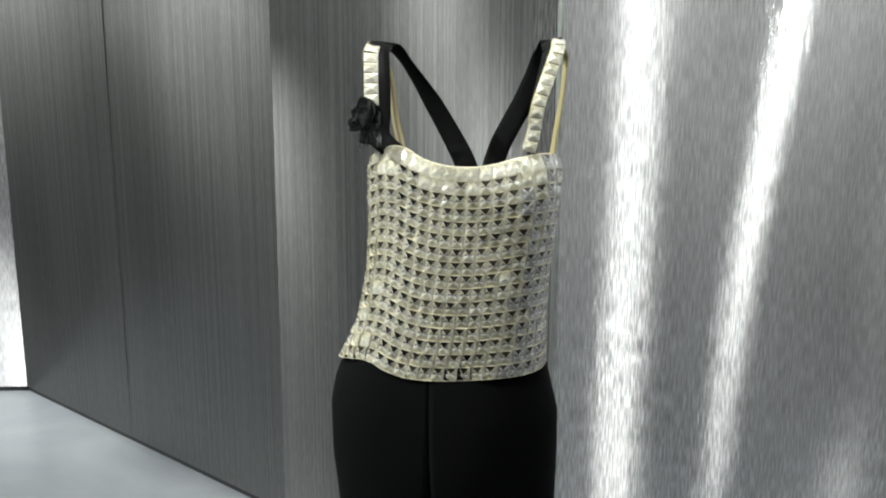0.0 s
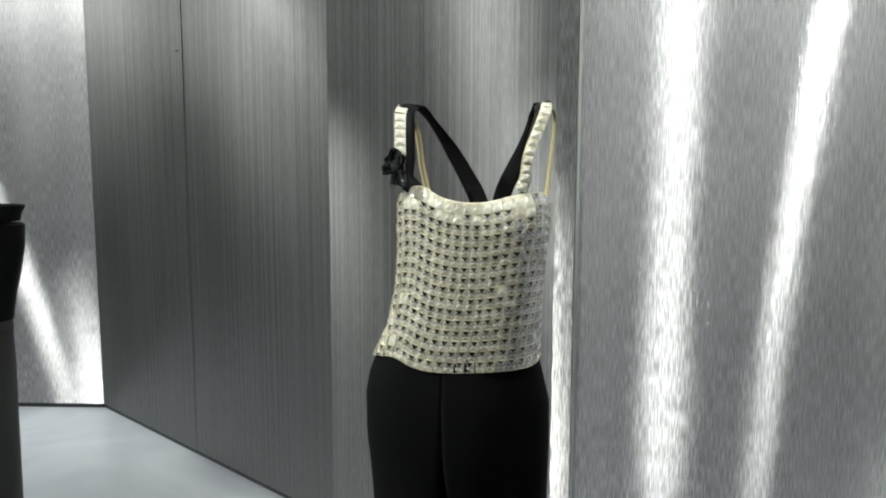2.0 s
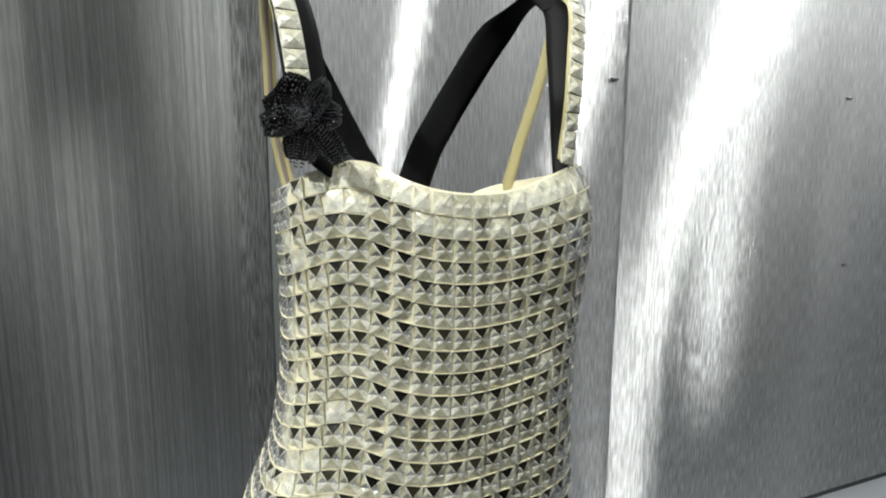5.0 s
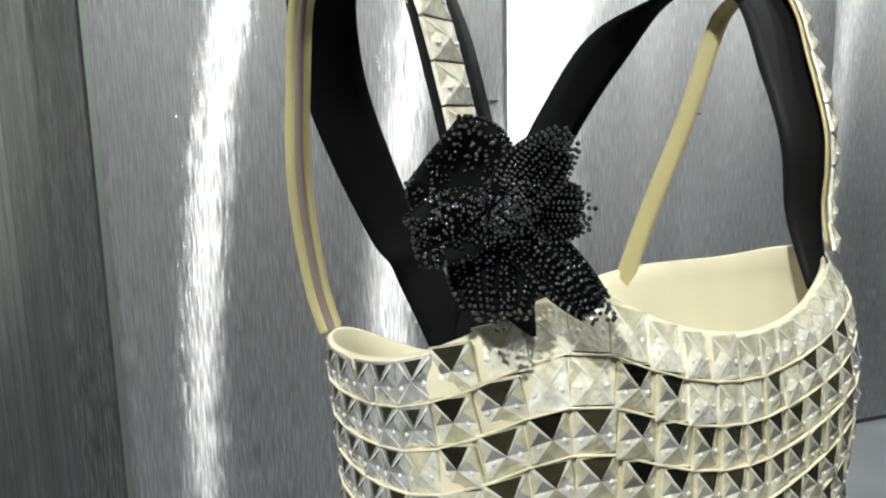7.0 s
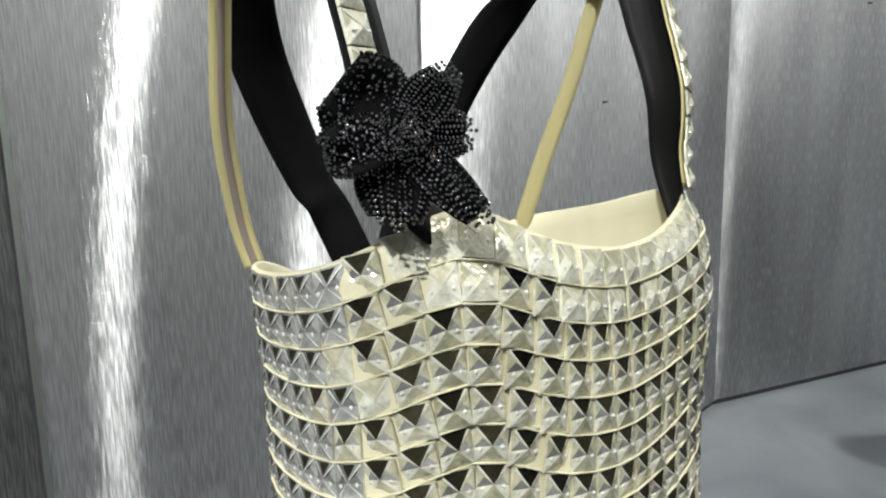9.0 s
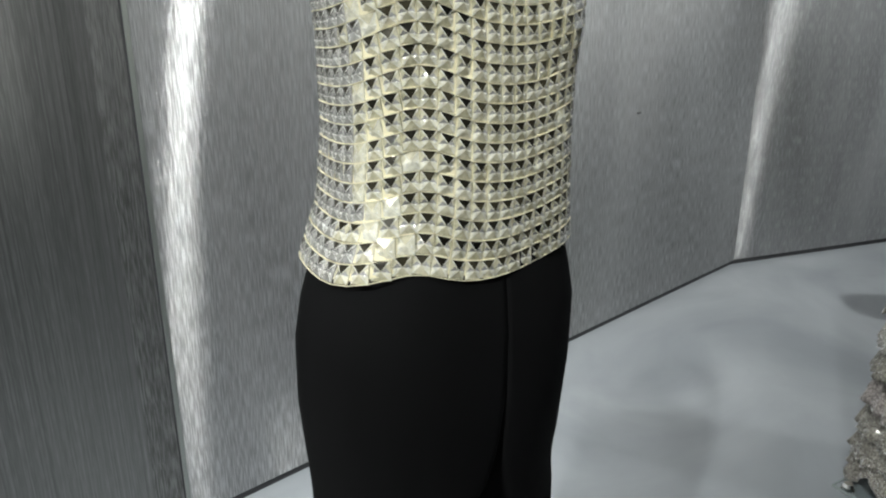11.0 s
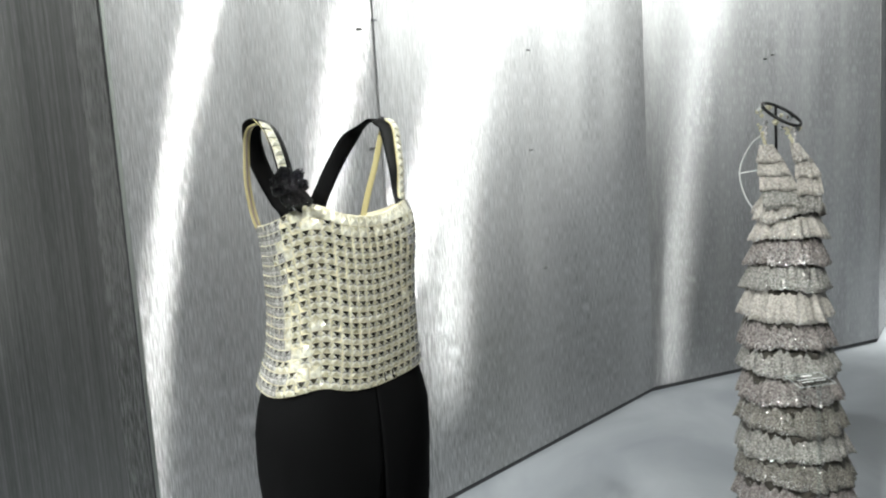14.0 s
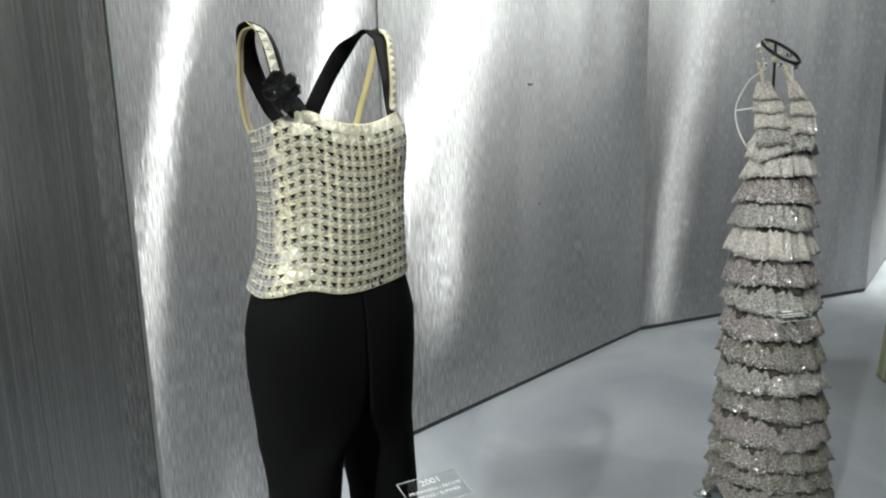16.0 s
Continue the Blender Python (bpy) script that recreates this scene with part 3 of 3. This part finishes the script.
        strap("side_strap", keys, (0.011, 0.012, 0.0125, 0.0135, 0.0135), CREAM_TAPE, root, 0.0016, "narrow cream strap")
        if s < 0:
            strap("ribbon", keys, (0.0045, 0.005, 0.006, 0.006), MAUVE, root, 0.0026, "mauve grey ribbon along the cream strap")
    return root


crystal_top()


def flower_brooch():
    root = thing("flower_brooch", BODY @ pose(-0.1255, -0.079, 1.600, 86, 0, -28) @ Matrix.Scale(0.86, 4), "black beaded flower brooch pinned to the strap", "brooch")
    rng = random.Random(5)
    bead = bmesh.new()
    bmesh.ops.create_icosphere(bead, subdivisions=1, radius=1)
    bv, bf = [v.co.copy() for v in bead.verts], [tuple(v.index for v in f.verts) for f in bead.faces]
    bead.free()
    def beads(name, places, label, parent):
        vs, fs = [], []
        for p, r in places:
            off = len(vs)
            vs += [p + r * v for v in bv]
            fs += [tuple(off + j for j in f) for f in bf]
        me = bpy.data.meshes.new(name)
        me.from_pydata(vs, [], fs)
        me.materials.append(BEAD)
        for p in me.polygons:
            p.use_smooth = True
        ob = new(name, me)
        ob.parent = parent
        return tagged(ob, label, kind="stuff")
    for k, (turn, size, broad) in enumerate(((139, 0.030, 0.86), (50, 0.026, 0.50), (-3, 0.026, 0.56), (-49, 0.046, 0.27), (-96, 0.034, 0.62), (196, 0.032, 0.46))):
        ang = radians(turn)
        lift = 0.006 * (k % 2)
        def petal(u, v):
            # u along the petal, v across, both 0 to 1
            w = size * broad * math.sin(math.pi * min(1, 0.18 + 0.66 * u)) ** 0.55
            x = 0.004 + size * 1.15 * u
            y = (v - 0.5) * 2 * w
            z = lift + 0.010 * u * u + (0.10 if broad > 0.6 else 0.2) * y * y / size + 0.002 * math.sin(9 * v + k)
            return Matrix.Rotation(ang, 3, "Z") @ Vector((x, y, z))
        bm = bmesh.new()
        grid = [[petal(i / 8, j / 8) for j in range(9)] for i in range(9)]
        under = [[p + Vector((0, 0, -0.002)) for p in row] for row in grid]
        rows = [row + low[::-1] for row, low in zip(grid, under)]
        loft(bm, rows, True, True)
        bmesh.ops.recalc_face_normals(bm, faces=bm.faces)
        p = part("petal", bm, BLACK_CREPE, root, "", True)
        places = []
        if k in (0, 5):
            for _ in range(190):
                places.append((petal(rng.random() ** 0.8, rng.random()) + Vector((0, 0, rng.uniform(0.0004, 0.0022))), rng.uniform(0.0008, 0.0015)))
            for j in range(60):
                u, a = (0.15 + 0.85 * (j % 15) / 14, j // 30) if j < 60 else (1, 0)
                places.append((petal(u, float(a)), 0.0011))
        else:
            strings = 12
            for j in range(strings):
                a = (j + 0.5) / strings + rng.uniform(-0.025, 0.025)
                reach, rise = rng.uniform(0.92, 1.18), rng.uniform(0, 0.004)
                for q in range(15):
                    u = 0.12 + (reach - 0.12) * q / 14
                    places.append((petal(u, a + 0.02 * math.sin(7 * u + j)) + Vector((0, 0, 0.0008 + rise * u)), rng.uniform(0.0010, 0.00135)))
            for _ in range(40):
                places.append((petal(rng.random(), rng.random()) + Vector((0, 0, rng.uniform(0.001, 0.0035))), rng.uniform(0.0009, 0.0015)))
        beads("beading", places, "tiny glossy black glass beads", p)
    bm = bmesh.new()
    rod(bm, (0, 0, -0.003), (0, 0, 0.003), 0.027, 24)
    part("backing", bm, BLACK_CREPE, root)
    places = []
    for j in range(130):
        a, r = rng.uniform(0, 2 * math.pi), rng.random() ** 0.6 * 0.016
        h = 0.016 * (1 - (r / 0.018) ** 2) + 0.003
        for q in range(4):
            f = q / 3
            places.append((Vector((r * math.cos(a) * (0.5 + 0.5 * f), r * math.sin(a) * (0.5 + 0.5 * f), 0.004 + h * f)), 0.0011))
    c = beads("flower_centre", places, "cluster of black bead strings", root)
    return root


flower_brooch()


def trousers():
    root = thing("trousers", BODY, "plain black crepe straight-leg trousers", "trousers")
    zs = (1.30, 1.24, 1.20, 1.15, 1.07, 1.01, 0.96, 0.915, 0.87, 0.74, 0.50, 0.25, 0.008)
    front = (-0.128, -0.140, -0.146, -0.150, -0.150, -0.144, -0.138, -0.130, -0.125, -0.112, -0.102, -0.100, -0.100)
    back = (0.064, 0.064, 0.066, 0.070, 0.076, 0.076, 0.072, 0.070, 0.062, 0.050, 0.042, 0.043, 0.045)
    middle = -0.020
    outer = {"right_leg": (-0.150, -0.178, -0.197, -0.207, -0.207, -0.201, -0.197, -0.196, -0.190, -0.176, -0.164, -0.150, -0.145),
             "left_leg": (0.130, 0.137, 0.148, 0.160, 0.160, 0.158, 0.157, 0.156, 0.157, 0.160, 0.164, 0.166, 0.168)}
    inner = {"right_leg": (0, 0, 0, 0, 0, 0, 0, -0.012, -0.022, -0.028, -0.027, -0.027, -0.027),
             "left_leg": (0, 0, 0, 0, 0, 0, 0, 0.006, 0.020, 0.032, 0.042, 0.045, 0.046)}
    part_of = (1, 1, 1, 1, 0.98, 0.94, 0.82, 0.50, 0.20, 0.02, 0, 0, 0)
    fine = [1.30 - 1.292 * i / 60 for i in range(61)]
    up = lambda z, row: float(np.interp(z, zs[::-1], row[::-1]))
    for name in ("right_leg", "left_leg"):
        s = -1 if name == "right_leg" else 1
        rings = []
        for z in fine:
            f, b, xo, xi, k = up(z, front), up(z, back), up(z, outer[name]), middle + up(z, inner[name]), up(z, part_of)
            cy, wide = (f + b) / 2, abs(xo - middle)
            leg_x, leg_w = (xo + xi) / 2, abs(xo - xi) / 2
            ring = []
            for i in range(41):
                th = math.pi * i / 40
                p = 2.3
                d = (b - f) / 2
                r = (abs(math.sin(th) / wide) ** p + abs(math.cos(th) / d) ** p) ** (-1 / p)
                half = Vector((middle + s * r * math.sin(th), cy - r * math.cos(th), z))
                r = (abs(math.sin(th) / leg_w) ** p + abs(math.cos(th) / (d * 0.96)) ** p) ** (-1 / p)
                own = Vector((leg_x + s * r * math.sin(th), cy - r * math.cos(th), z))
                q = half * k + own * (1 - k)
                drape = 0.0022 * math.sin(5 * th + 2.0 * math.sin(3.1 * z)) * min(1, (1.2 - z) * 3 if z < 1.2 else 0)
                ring.append(q + Vector((s * drape * math.sin(th), -drape * math.cos(th), 0)))
            for i in range(1, 12):
                th = math.pi + math.pi * i / 12
                d = (b - f) / 2
                half = Vector((middle, cy - d * math.cos(th), z))
                own = Vector((leg_x + s * leg_w * math.sin(th), cy - d * 0.96 * math.cos(th), z))
                ring.append(half * k + own * (1 - k))
            rings.append(ring)
        bm = bmesh.new()
        loft(bm, rings[::-1], True, True)
        bmesh.ops.recalc_face_normals(bm, faces=bm.faces)
        part(name, bm, BLACK_CREPE, root, "", True)
    return root


trousers()


# ---- label stands and glass plates ----
def lettering(name, text, size, m, parent):
    data = bpy.data.curves.new(name, "FONT")
    data.body, data.size, data.align_x, data.extrude = text, size, "CENTER", 0.0003
    temp = bpy.data.objects.new(name, data)
    scene.collection.objects.link(temp)
    me = bpy.data.meshes.new_from_object(temp.evaluated_get(bpy.context.evaluated_depsgraph_get()))
    bpy.data.objects.remove(temp)
    me.materials.clear()
    me.materials.append(PRINT)
    ob = new(name, me)
    ob.parent = parent
    ob.matrix_local = m
    return ob


def label_stand(m, height, lean, year):
    root = thing("label_stand", m, "clear acrylic label holder on a thin clear pole with white lettering", "label stand", "label stands")
    bm = bmesh.new()
    rod(bm, (0, 0, 0.006), (0, 0, height - 0.02), 0.006, 14)
    part("pole", bm, ACRYLIC, root)
    bm = bmesh.new()
    rod(bm, (0, 0, 0), (0, 0, 0.006), 0.055, 28)
    part("foot", bm, ACRYLIC, root)
    bm = bmesh.new()
    rod(bm, (0, 0, height - 0.03), (0, -0.006, height + 0.002), 0.009, 12)
    part("socket", bm, ACRYLIC, root)
    tilt = Matrix.Translation((0, 0, height)) @ pose(0, 0, 0, lean, 0, 0)
    bm = bmesh.new()
    block(bm, -0.066, 0, -0.0025, 0.066, 0.084, 0.0025, 0.0006)
    plate = part("plate", bm, ACRYLIC, root)
    plate.matrix_local = tilt
    for a, b in (((-0.0665, 0), (0.0665, 0)), ((0.0665, 0), (0.0665, 0.084)), ((-0.0665, 0.084), (-0.0665, 0)), ((0.0665, 0.084), (-0.0665, 0.084))):
        bm = bmesh.new()
        rod(bm, (*a, 0), (*b, 0), 0.0011, 6)
        part("polished_edge", bm, EDGE, plate, "bright polished acrylic edge")
    if year:
        lettering("lettering", year, 0.024, Matrix.Translation((0, 0.056, 0.003)), plate)
        lettering("lettering", "PRIMAVERA / ESTATE", 0.0125, Matrix.Translation((0, 0.036, 0.003)), plate)
        lettering("lettering", "SPRING / SUMMER", 0.0125, Matrix.Translation((0, 0.019, 0.003)), plate)
    else:
        for y, w in ((0.060, 0.02), (0.040, 0.05), (0.024, 0.044)):
            bm = bmesh.new()
            block(bm, -w, y, 0.003, w, y + (0.008 if y > 0.05 else 0.0035), 0.0034)
            part("lettering_bar", bm, PRINT, plate)
    return root


label_stand(pose(0.066, 0.928, 0, 0, 0, -27.4), 0.807, 10.5, "2001")
label_stand(pose(1.632, 0.549, 0.024, 0, 0, -45), 0.80, 10.5, "")


def glass_plate(m, w):
    root = thing("glass_base_plate", m, "square clear glass base plate lying on the floor", "base plate")
    bm = bmesh.new()
    block(bm, -w / 2, -w / 2, 0.012, w / 2, w / 2, 0.024, 0.001)
    part("plate", bm, ACRYLIC, root)
    corners = ((-1, -1), (1, -1), (1, 1), (-1, 1))
    for (x, y), (u, v) in zip(corners, corners[1:] + corners[:1]):
        bm = bmesh.new()
        rod(bm, (x * w / 2, y * w / 2, 0.019), (u * w / 2, v * w / 2, 0.019), 0.0032, 8)
        part("polished_edge", bm, GLASS_EDGE, root, "pale polished glass edge")
    for x, y in corners:
        bm = bmesh.new()
        rod(bm, (x * w * 0.42, y * w * 0.42, 0), (x * w * 0.42, y * w * 0.42, 0.012), 0.022, 20)
        rod(bm, (x * w * 0.42, y * w * 0.42, 0.024), (x * w * 0.42, y * w * 0.42, 0.034), 0.020, 20, 0.014)
        part("stud", bm, CHROME, root, "round steel stud")
    return root


glass_plate(pose(1.867, 0.645, 0, 0, 0, -21.5), 0.405)

# ---- the tiered gown ----
GOWN = pose(1.905, 0.635, 0, 0, 0, -80.5) @ Matrix.Scale(1.014, 4)  # local x runs along the gown's breadth


def gown_size(z):
    c = float(np.interp(z, (0.1, 0.5, 0.87, 1.04, 1.18, 1.31, 1.42), (-0.030, -0.043, -0.060, -0.068, -0.060, -0.050, -0.05)))
    h = float(np.interp(z, (0.03, 0.5, 0.87, 1.04, 1.18, 1.31, 1.42), (0.214, 0.180, 0.148, 0.136, 0.124, 0.104, 0.096)))
    return c, h


def tiered_gown():
    root = thing("tiered_gown", GOWN, "long halter gown of ruffled champagne and mauve sequin tiers", "gown")
    rng = random.Random(11)
    hems = (1.352, 1.27, 1.18, 1.09, 0.985, 0.883, 0.79, 0.69, 0.59, 0.49, 0.395, 0.29, 0.20, 0.125, 0.058)
    colours = (0, 0, 1, 2, 0, 1, 2, 1, 3, 2, 3, 1, 3, 3, 3)
    top = 1.43
    n = 150
    for t, z0 in enumerate(hems):
        z1 = top if t == 0 else hems[t - 1] + 0.012
        bm = bmesh.new()
        wave = [rng.uniform(0, 6.28) for _ in range(6)]
        def point(i, s, grow):
            th = 2 * math.pi * i / n
            z = z1 + (z0 - z1) * s
            z += (0.016 * s * math.sin(7 * th + wave[4]) + 0.010 * s * math.sin(12 * th) if t == len(hems) - 1 else 0.0) + (0.026 if t == 0 else 0.007) * s * math.sin(2 * th + wave[0]) + 0.004 * s * math.sin(5 * th + wave[1])
            c, h = gown_size(z)
            flare = 0.001 + 0.027 * s
            fold = s * (0.006 * math.sin(11 * th + wave[2]) + 0.006 * math.sin(19 * th + wave[3]) + 0.004 * math.sin(31 * th + wave[4]))
            r = flare + fold + grow
            return Vector((c + (h + r - 0.012) * math.cos(th), (h * 0.86 + r - 0.012) * math.sin(th), z + s * (0.0025 * math.sin(37 * th + wave[5]) + 0.002 * math.sin(71 * th))))
        rings = [[point(i, s / 6, 0) for i in range(n)] for s in range(7)] + [[point(i, s / 6, -0.003) for i in range(n)] for s in (6, 3, 0)]
        loft(bm, rings)
        bmesh.ops.recalc_face_normals(bm, faces=bm.faces)
        tier = part("tier", bm, LACES[colours[t]], root, "", True)
        # gathered dark net above the sequins, which also paints the shade under each hem
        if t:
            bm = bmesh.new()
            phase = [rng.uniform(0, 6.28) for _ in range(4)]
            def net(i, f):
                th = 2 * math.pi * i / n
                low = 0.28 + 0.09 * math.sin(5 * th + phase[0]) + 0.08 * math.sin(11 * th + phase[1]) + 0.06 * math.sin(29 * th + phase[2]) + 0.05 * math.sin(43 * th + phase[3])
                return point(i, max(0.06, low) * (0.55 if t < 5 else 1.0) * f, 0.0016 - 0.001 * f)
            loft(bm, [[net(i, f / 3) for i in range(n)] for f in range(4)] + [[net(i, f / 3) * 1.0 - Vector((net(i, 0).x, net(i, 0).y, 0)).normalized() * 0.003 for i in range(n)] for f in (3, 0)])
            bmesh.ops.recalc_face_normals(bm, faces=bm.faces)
            part("net_shade_band", bm, NET_SHADE, tier, "dark gathered net, with the shade under the hem put into its colour", True)
        vs, fs = [], []
        for _ in range(2000):
            i, s = rng.uniform(0, n), 0.15 + 0.85 * rng.random() ** 0.4
            p = point(i, s, 0.0022)
            out = Vector((p.x + 0.05, p.y, 0)).normalized() + Vector((rng.gauss(0, 0.4), rng.gauss(0, 0.4), 0.55 + rng.gauss(0, 0.4)))
            a = out.cross(Vector((rng.uniform(-1, 1), rng.uniform(-1, 1), rng.uniform(-1, 1)))).normalized()
            b = out.cross(a).normalized()
            r = rng.uniform(0.0009, 0.0025)
            off = len(vs)
            vs += [p + r * a, p + r * b, p - r * a, p - r * b]
            fs.append((off, off + 1, off + 2, off + 3))
        me = bpy.data.meshes.new("sequin_scatter")
        me.from_pydata(vs, [], fs)
        me.materials.append(SEQUIN)
        ob = new("sequin_scatter", me)
        ob.parent = tier
        tagged(ob, "scattered silver sequins", kind="stuff")
    # halter front: two panels of small ruffles
    for name, keys in (("halter_panel", ((-0.120, -0.03, 1.600, 0.022), (-0.105, -0.045, 1.545, 0.042), (-0.092, -0.06, 1.500, 0.050), (-0.078, -0.07, 1.450, 0.056), (-0.062, -0.075, 1.39, 0.062))),
                       ("halter_panel", ((-0.030, -0.05, 1.600, 0.014), (-0.002, -0.06, 1.545, 0.026), (0.014, -0.07, 1.490, 0.036), (0.020, -0.07, 1.43, 0.036), (0.014, -0.07, 1.37, 0.036)))):
        for (x0, y0, z0, w0), (x1, y1, z1, w1) in zip(keys, keys[1:]):
            bm = bmesh.new()
            ph = rng.uniform(0, 6)
            def point(u, s, grow):
                w = w0 + (w1 - w0) * s + 0.006 * s
                x = x0 + (x1 - x0) * s + (u - 0.5) * 2 * w
                y = y0 + (y1 - y0) * s - 0.014 * s - 0.05 * (0.25 - (u - 0.5) ** 2) + s * 0.004 * math.sin(24 * u + ph) - grow
                return Vector((x, y, z0 + (z1 - z0 - 0.008) * s + s * 0.004 * math.sin(9 * u + ph)))
            rings = [[point(i / 24, s / 4, 0) for i in range(25)] + [point(i / 24, s / 4, -0.003) for i in range(24, -1, -1)] for s in range(5)]
            loft(bm, rings, True, True)
            bmesh.ops.recalc_face_normals(bm, faces=bm.faces)
            ruffle = part("ruffle", bm, LACES[0 if z1 > 1.42 else 2], root, "", True)
            vs, fs = [], []
            for _ in range(90):
                p = point(rng.random(), rng.random() ** 0.6, 0.002)
                a, b = Vector((rng.uniform(-1, 1), rng.uniform(-0.4, 0.4), rng.uniform(-1, 1))).normalized(), Vector((rng.uniform(-1, 1), rng.uniform(-1, 1), rng.uniform(-1, 1)))
                b = (b - a * a.dot(b)).normalized()
                off = len(vs)
                vs += [p + 0.002 * a, p + 0.002 * b, p - 0.002 * a, p - 0.002 * b]
                fs.append((off, off + 1, off + 2, off + 3))
            me = bpy.data.meshes.new("sequin_scatter")
            me.from_pydata(vs, [], fs)
            me.materials.append(SEQUIN)
            ob = new("sequin_scatter", me)
            ob.parent = ruffle
            tagged(ob, "scattered silver sequins", kind="stuff")
    for name, a, b in (("bead_string", (-0.118, -0.035, 1.590), (-0.142, -0.030, 1.672)), ("bead_string", (-0.124, -0.03, 1.590), (-0.118, -0.040, 1.668)),
                       ("bead_string", (-0.030, -0.05, 1.590), (-0.052, -0.042, 1.652)), ("bead_string", (-0.026, -0.05, 1.590), (-0.030, -0.038, 1.650))):
        bm = bmesh.new()
        for j in range(9):
            made = bmesh.ops.create_icosphere(bm, subdivisions=1, radius=rng.uniform(0.005, 0.0085))["verts"]
            for v in made:
                v.co += Vector(a).lerp(Vector(b), j / 8) + Vector((0.003 * math.sin(3 * j), 0, 0))
        part(name, bm, SEQUIN if a[0] < -0.12 or a[0] > -0.03 else CRYSTAL, root, "string of clear crystal beads")
    return root


tiered_gown()


def gown_stand():
    root = thing("display_stand", GOWN, "slim black display pole with a clear wire bust arc", "display stand")
    bm = bmesh.new()
    rod(bm, (-0.088, 0.0, 0.024), (-0.088, 0.0, 1.735), 0.005, 10)
    part("pole", bm, BLACK_METAL, root)
    bm = bmesh.new()
    tube(bm, smoothed([(-0.135, 0.03, 1.635), (-0.175, 0.035, 1.60), (-0.212, 0.04, 1.51), (-0.195, 0.035, 1.42), (-0.155, 0.02, 1.352)], 8), 0.003)
    tube(bm, [(-0.212, 0.04, 1.50), (-0.16, 0.03, 1.508), (-0.088, 0.0, 1.515)], 0.003)
    part("bust_wire", bm, EDGE, root, "clear bent wire shaping the bust")
    return root


gown_stand()


def collar():
    root = thing("jewelled_collar", GOWN @ pose(-0.070, 0.0, 1.703, 20, 34, 0), "black jewelled ring collar with hanging crystal drops", "collar")
    bm = bmesh.new()
    n = 40
    tube(bm, [(0.073 * math.cos(2 * math.pi * i / n), 0.055 * math.sin(2 * math.pi * i / n), 0.0) for i in range(n + 1)], 0.006, 8)
    part("ring", bm, BLACK_METAL, root)
    rng = random.Random(3)
    for i in range(16):
        a = 2 * math.pi * i / 16
        bm = bmesh.new()
        bmesh.ops.create_icosphere(bm, subdivisions=1, radius=0.009 if i % 3 else 0.013)
        for v in bm.verts:
            v.co += Vector((0.073 * math.cos(a), 0.055 * math.sin(a), -0.014 - 0.010 * (i % 3)))
        part("drop", bm, CHROME if i % 2 else CRYSTAL, root)
    return root


collar()


# ---- further garments ----
def olive_gown():
    root = thing("olive_gown", pose(3.62, 0.17, 0, 0, 0, -75), "long plain olive green silk column gown", "gown")
    n = 96
    def ring(z, r, k=1.0):
        sway = max(0.0, 1.3 - z)
        return [Vector((k * r * (1 + (0.022 * math.sin(9 * t + 0.8 * z) + 0.012 * math.sin(17 * t)) * sway) * math.cos(t), k * 0.8 * r * (1 + 0.024 * math.sin(11 * t + z) * sway) * math.sin(t), z)) for t in (2 * math.pi * i / n for i in range(n))]
    for name, levels in (("skirt", ((0.01, 0.262), (0.15, 0.252), (0.3, 0.242), (0.5, 0.228), (0.7, 0.215), (0.85, 0.204), (1.0, 0.19), (1.1, 0.178), (1.2, 0.165), (1.3, 0.136))),
                         ("bodice", ((1.295, 0.139), (1.32, 0.131), (1.36, 0.134), (1.42, 0.14), (1.50, 0.15)))):
        bm = bmesh.new()
        loft(bm, [ring(z, r) for z, r in levels] + [ring(z, r, 0.98) for z, r in levels[::-1]])
        bmesh.ops.recalc_face_normals(bm, faces=bm.faces)
        part(name, bm, OLIVE, root, "", True)
    return root


olive_gown()


def black_outfit():
    root = thing("black_bustier", pose(-1.715, 2.15, 0.05, 0, 0, 20), "strapless black bustier with a turned collar edge", "top")
    n = 48
    def body(levels, name, mat, parent, label=""):
        bm = bmesh.new()
        rings = [[Vector((w * math.cos(t), d * math.sin(t), z)) for t in (2 * math.pi * i / n for i in range(n))] for z, w, d in levels]
        loft(bm, rings)
        bmesh.ops.recalc_face_normals(bm, faces=bm.faces)
        return part(name, bm, mat, parent, label, True)
    body(((1.03, 0.118, 0.100), (1.06, 0.121, 0.102), (1.12, 0.132, 0.108), (1.2, 0.152, 0.116), (1.28, 0.166, 0.120), (1.36, 0.171, 0.12), (1.365, 0.165, 0.115), (1.2, 0.146, 0.110), (1.06, 0.115, 0.096), (1.03, 0.113, 0.095)), "bodice", BLACK_SATIN, root)
    body(((1.375, 0.158, 0.112), (1.40, 0.162, 0.115), (1.425, 0.176, 0.124), (1.43, 0.174, 0.122), (1.40, 0.156, 0.11), (1.375, 0.15, 0.106)), "collar", BLACK_SATIN, root, "turned black collar edge")
    skirt = thing("grey_skirt", pose(-1.715, 2.15, 0, 0, 0, 20), "straight grey wool skirt reaching the floor", "skirt")
    body(((0.005, 0.106, 0.092), (0.5, 0.110, 0.094), (0.9, 0.115, 0.097), (1.09, 0.112, 0.094), (1.09, 0.104, 0.086), (0.9, 0.107, 0.089)), "cloth", GREY_TWEED, skirt)
    body(((1.045, 0.1135, 0.0955), (1.05, 0.1145, 0.0965), (1.088, 0.1142, 0.0962), (1.092, 0.113, 0.095), (1.092, 0.108, 0.090), (1.045, 0.109, 0.091)), "waistband", GREY_TWEED, skirt)


black_outfit()
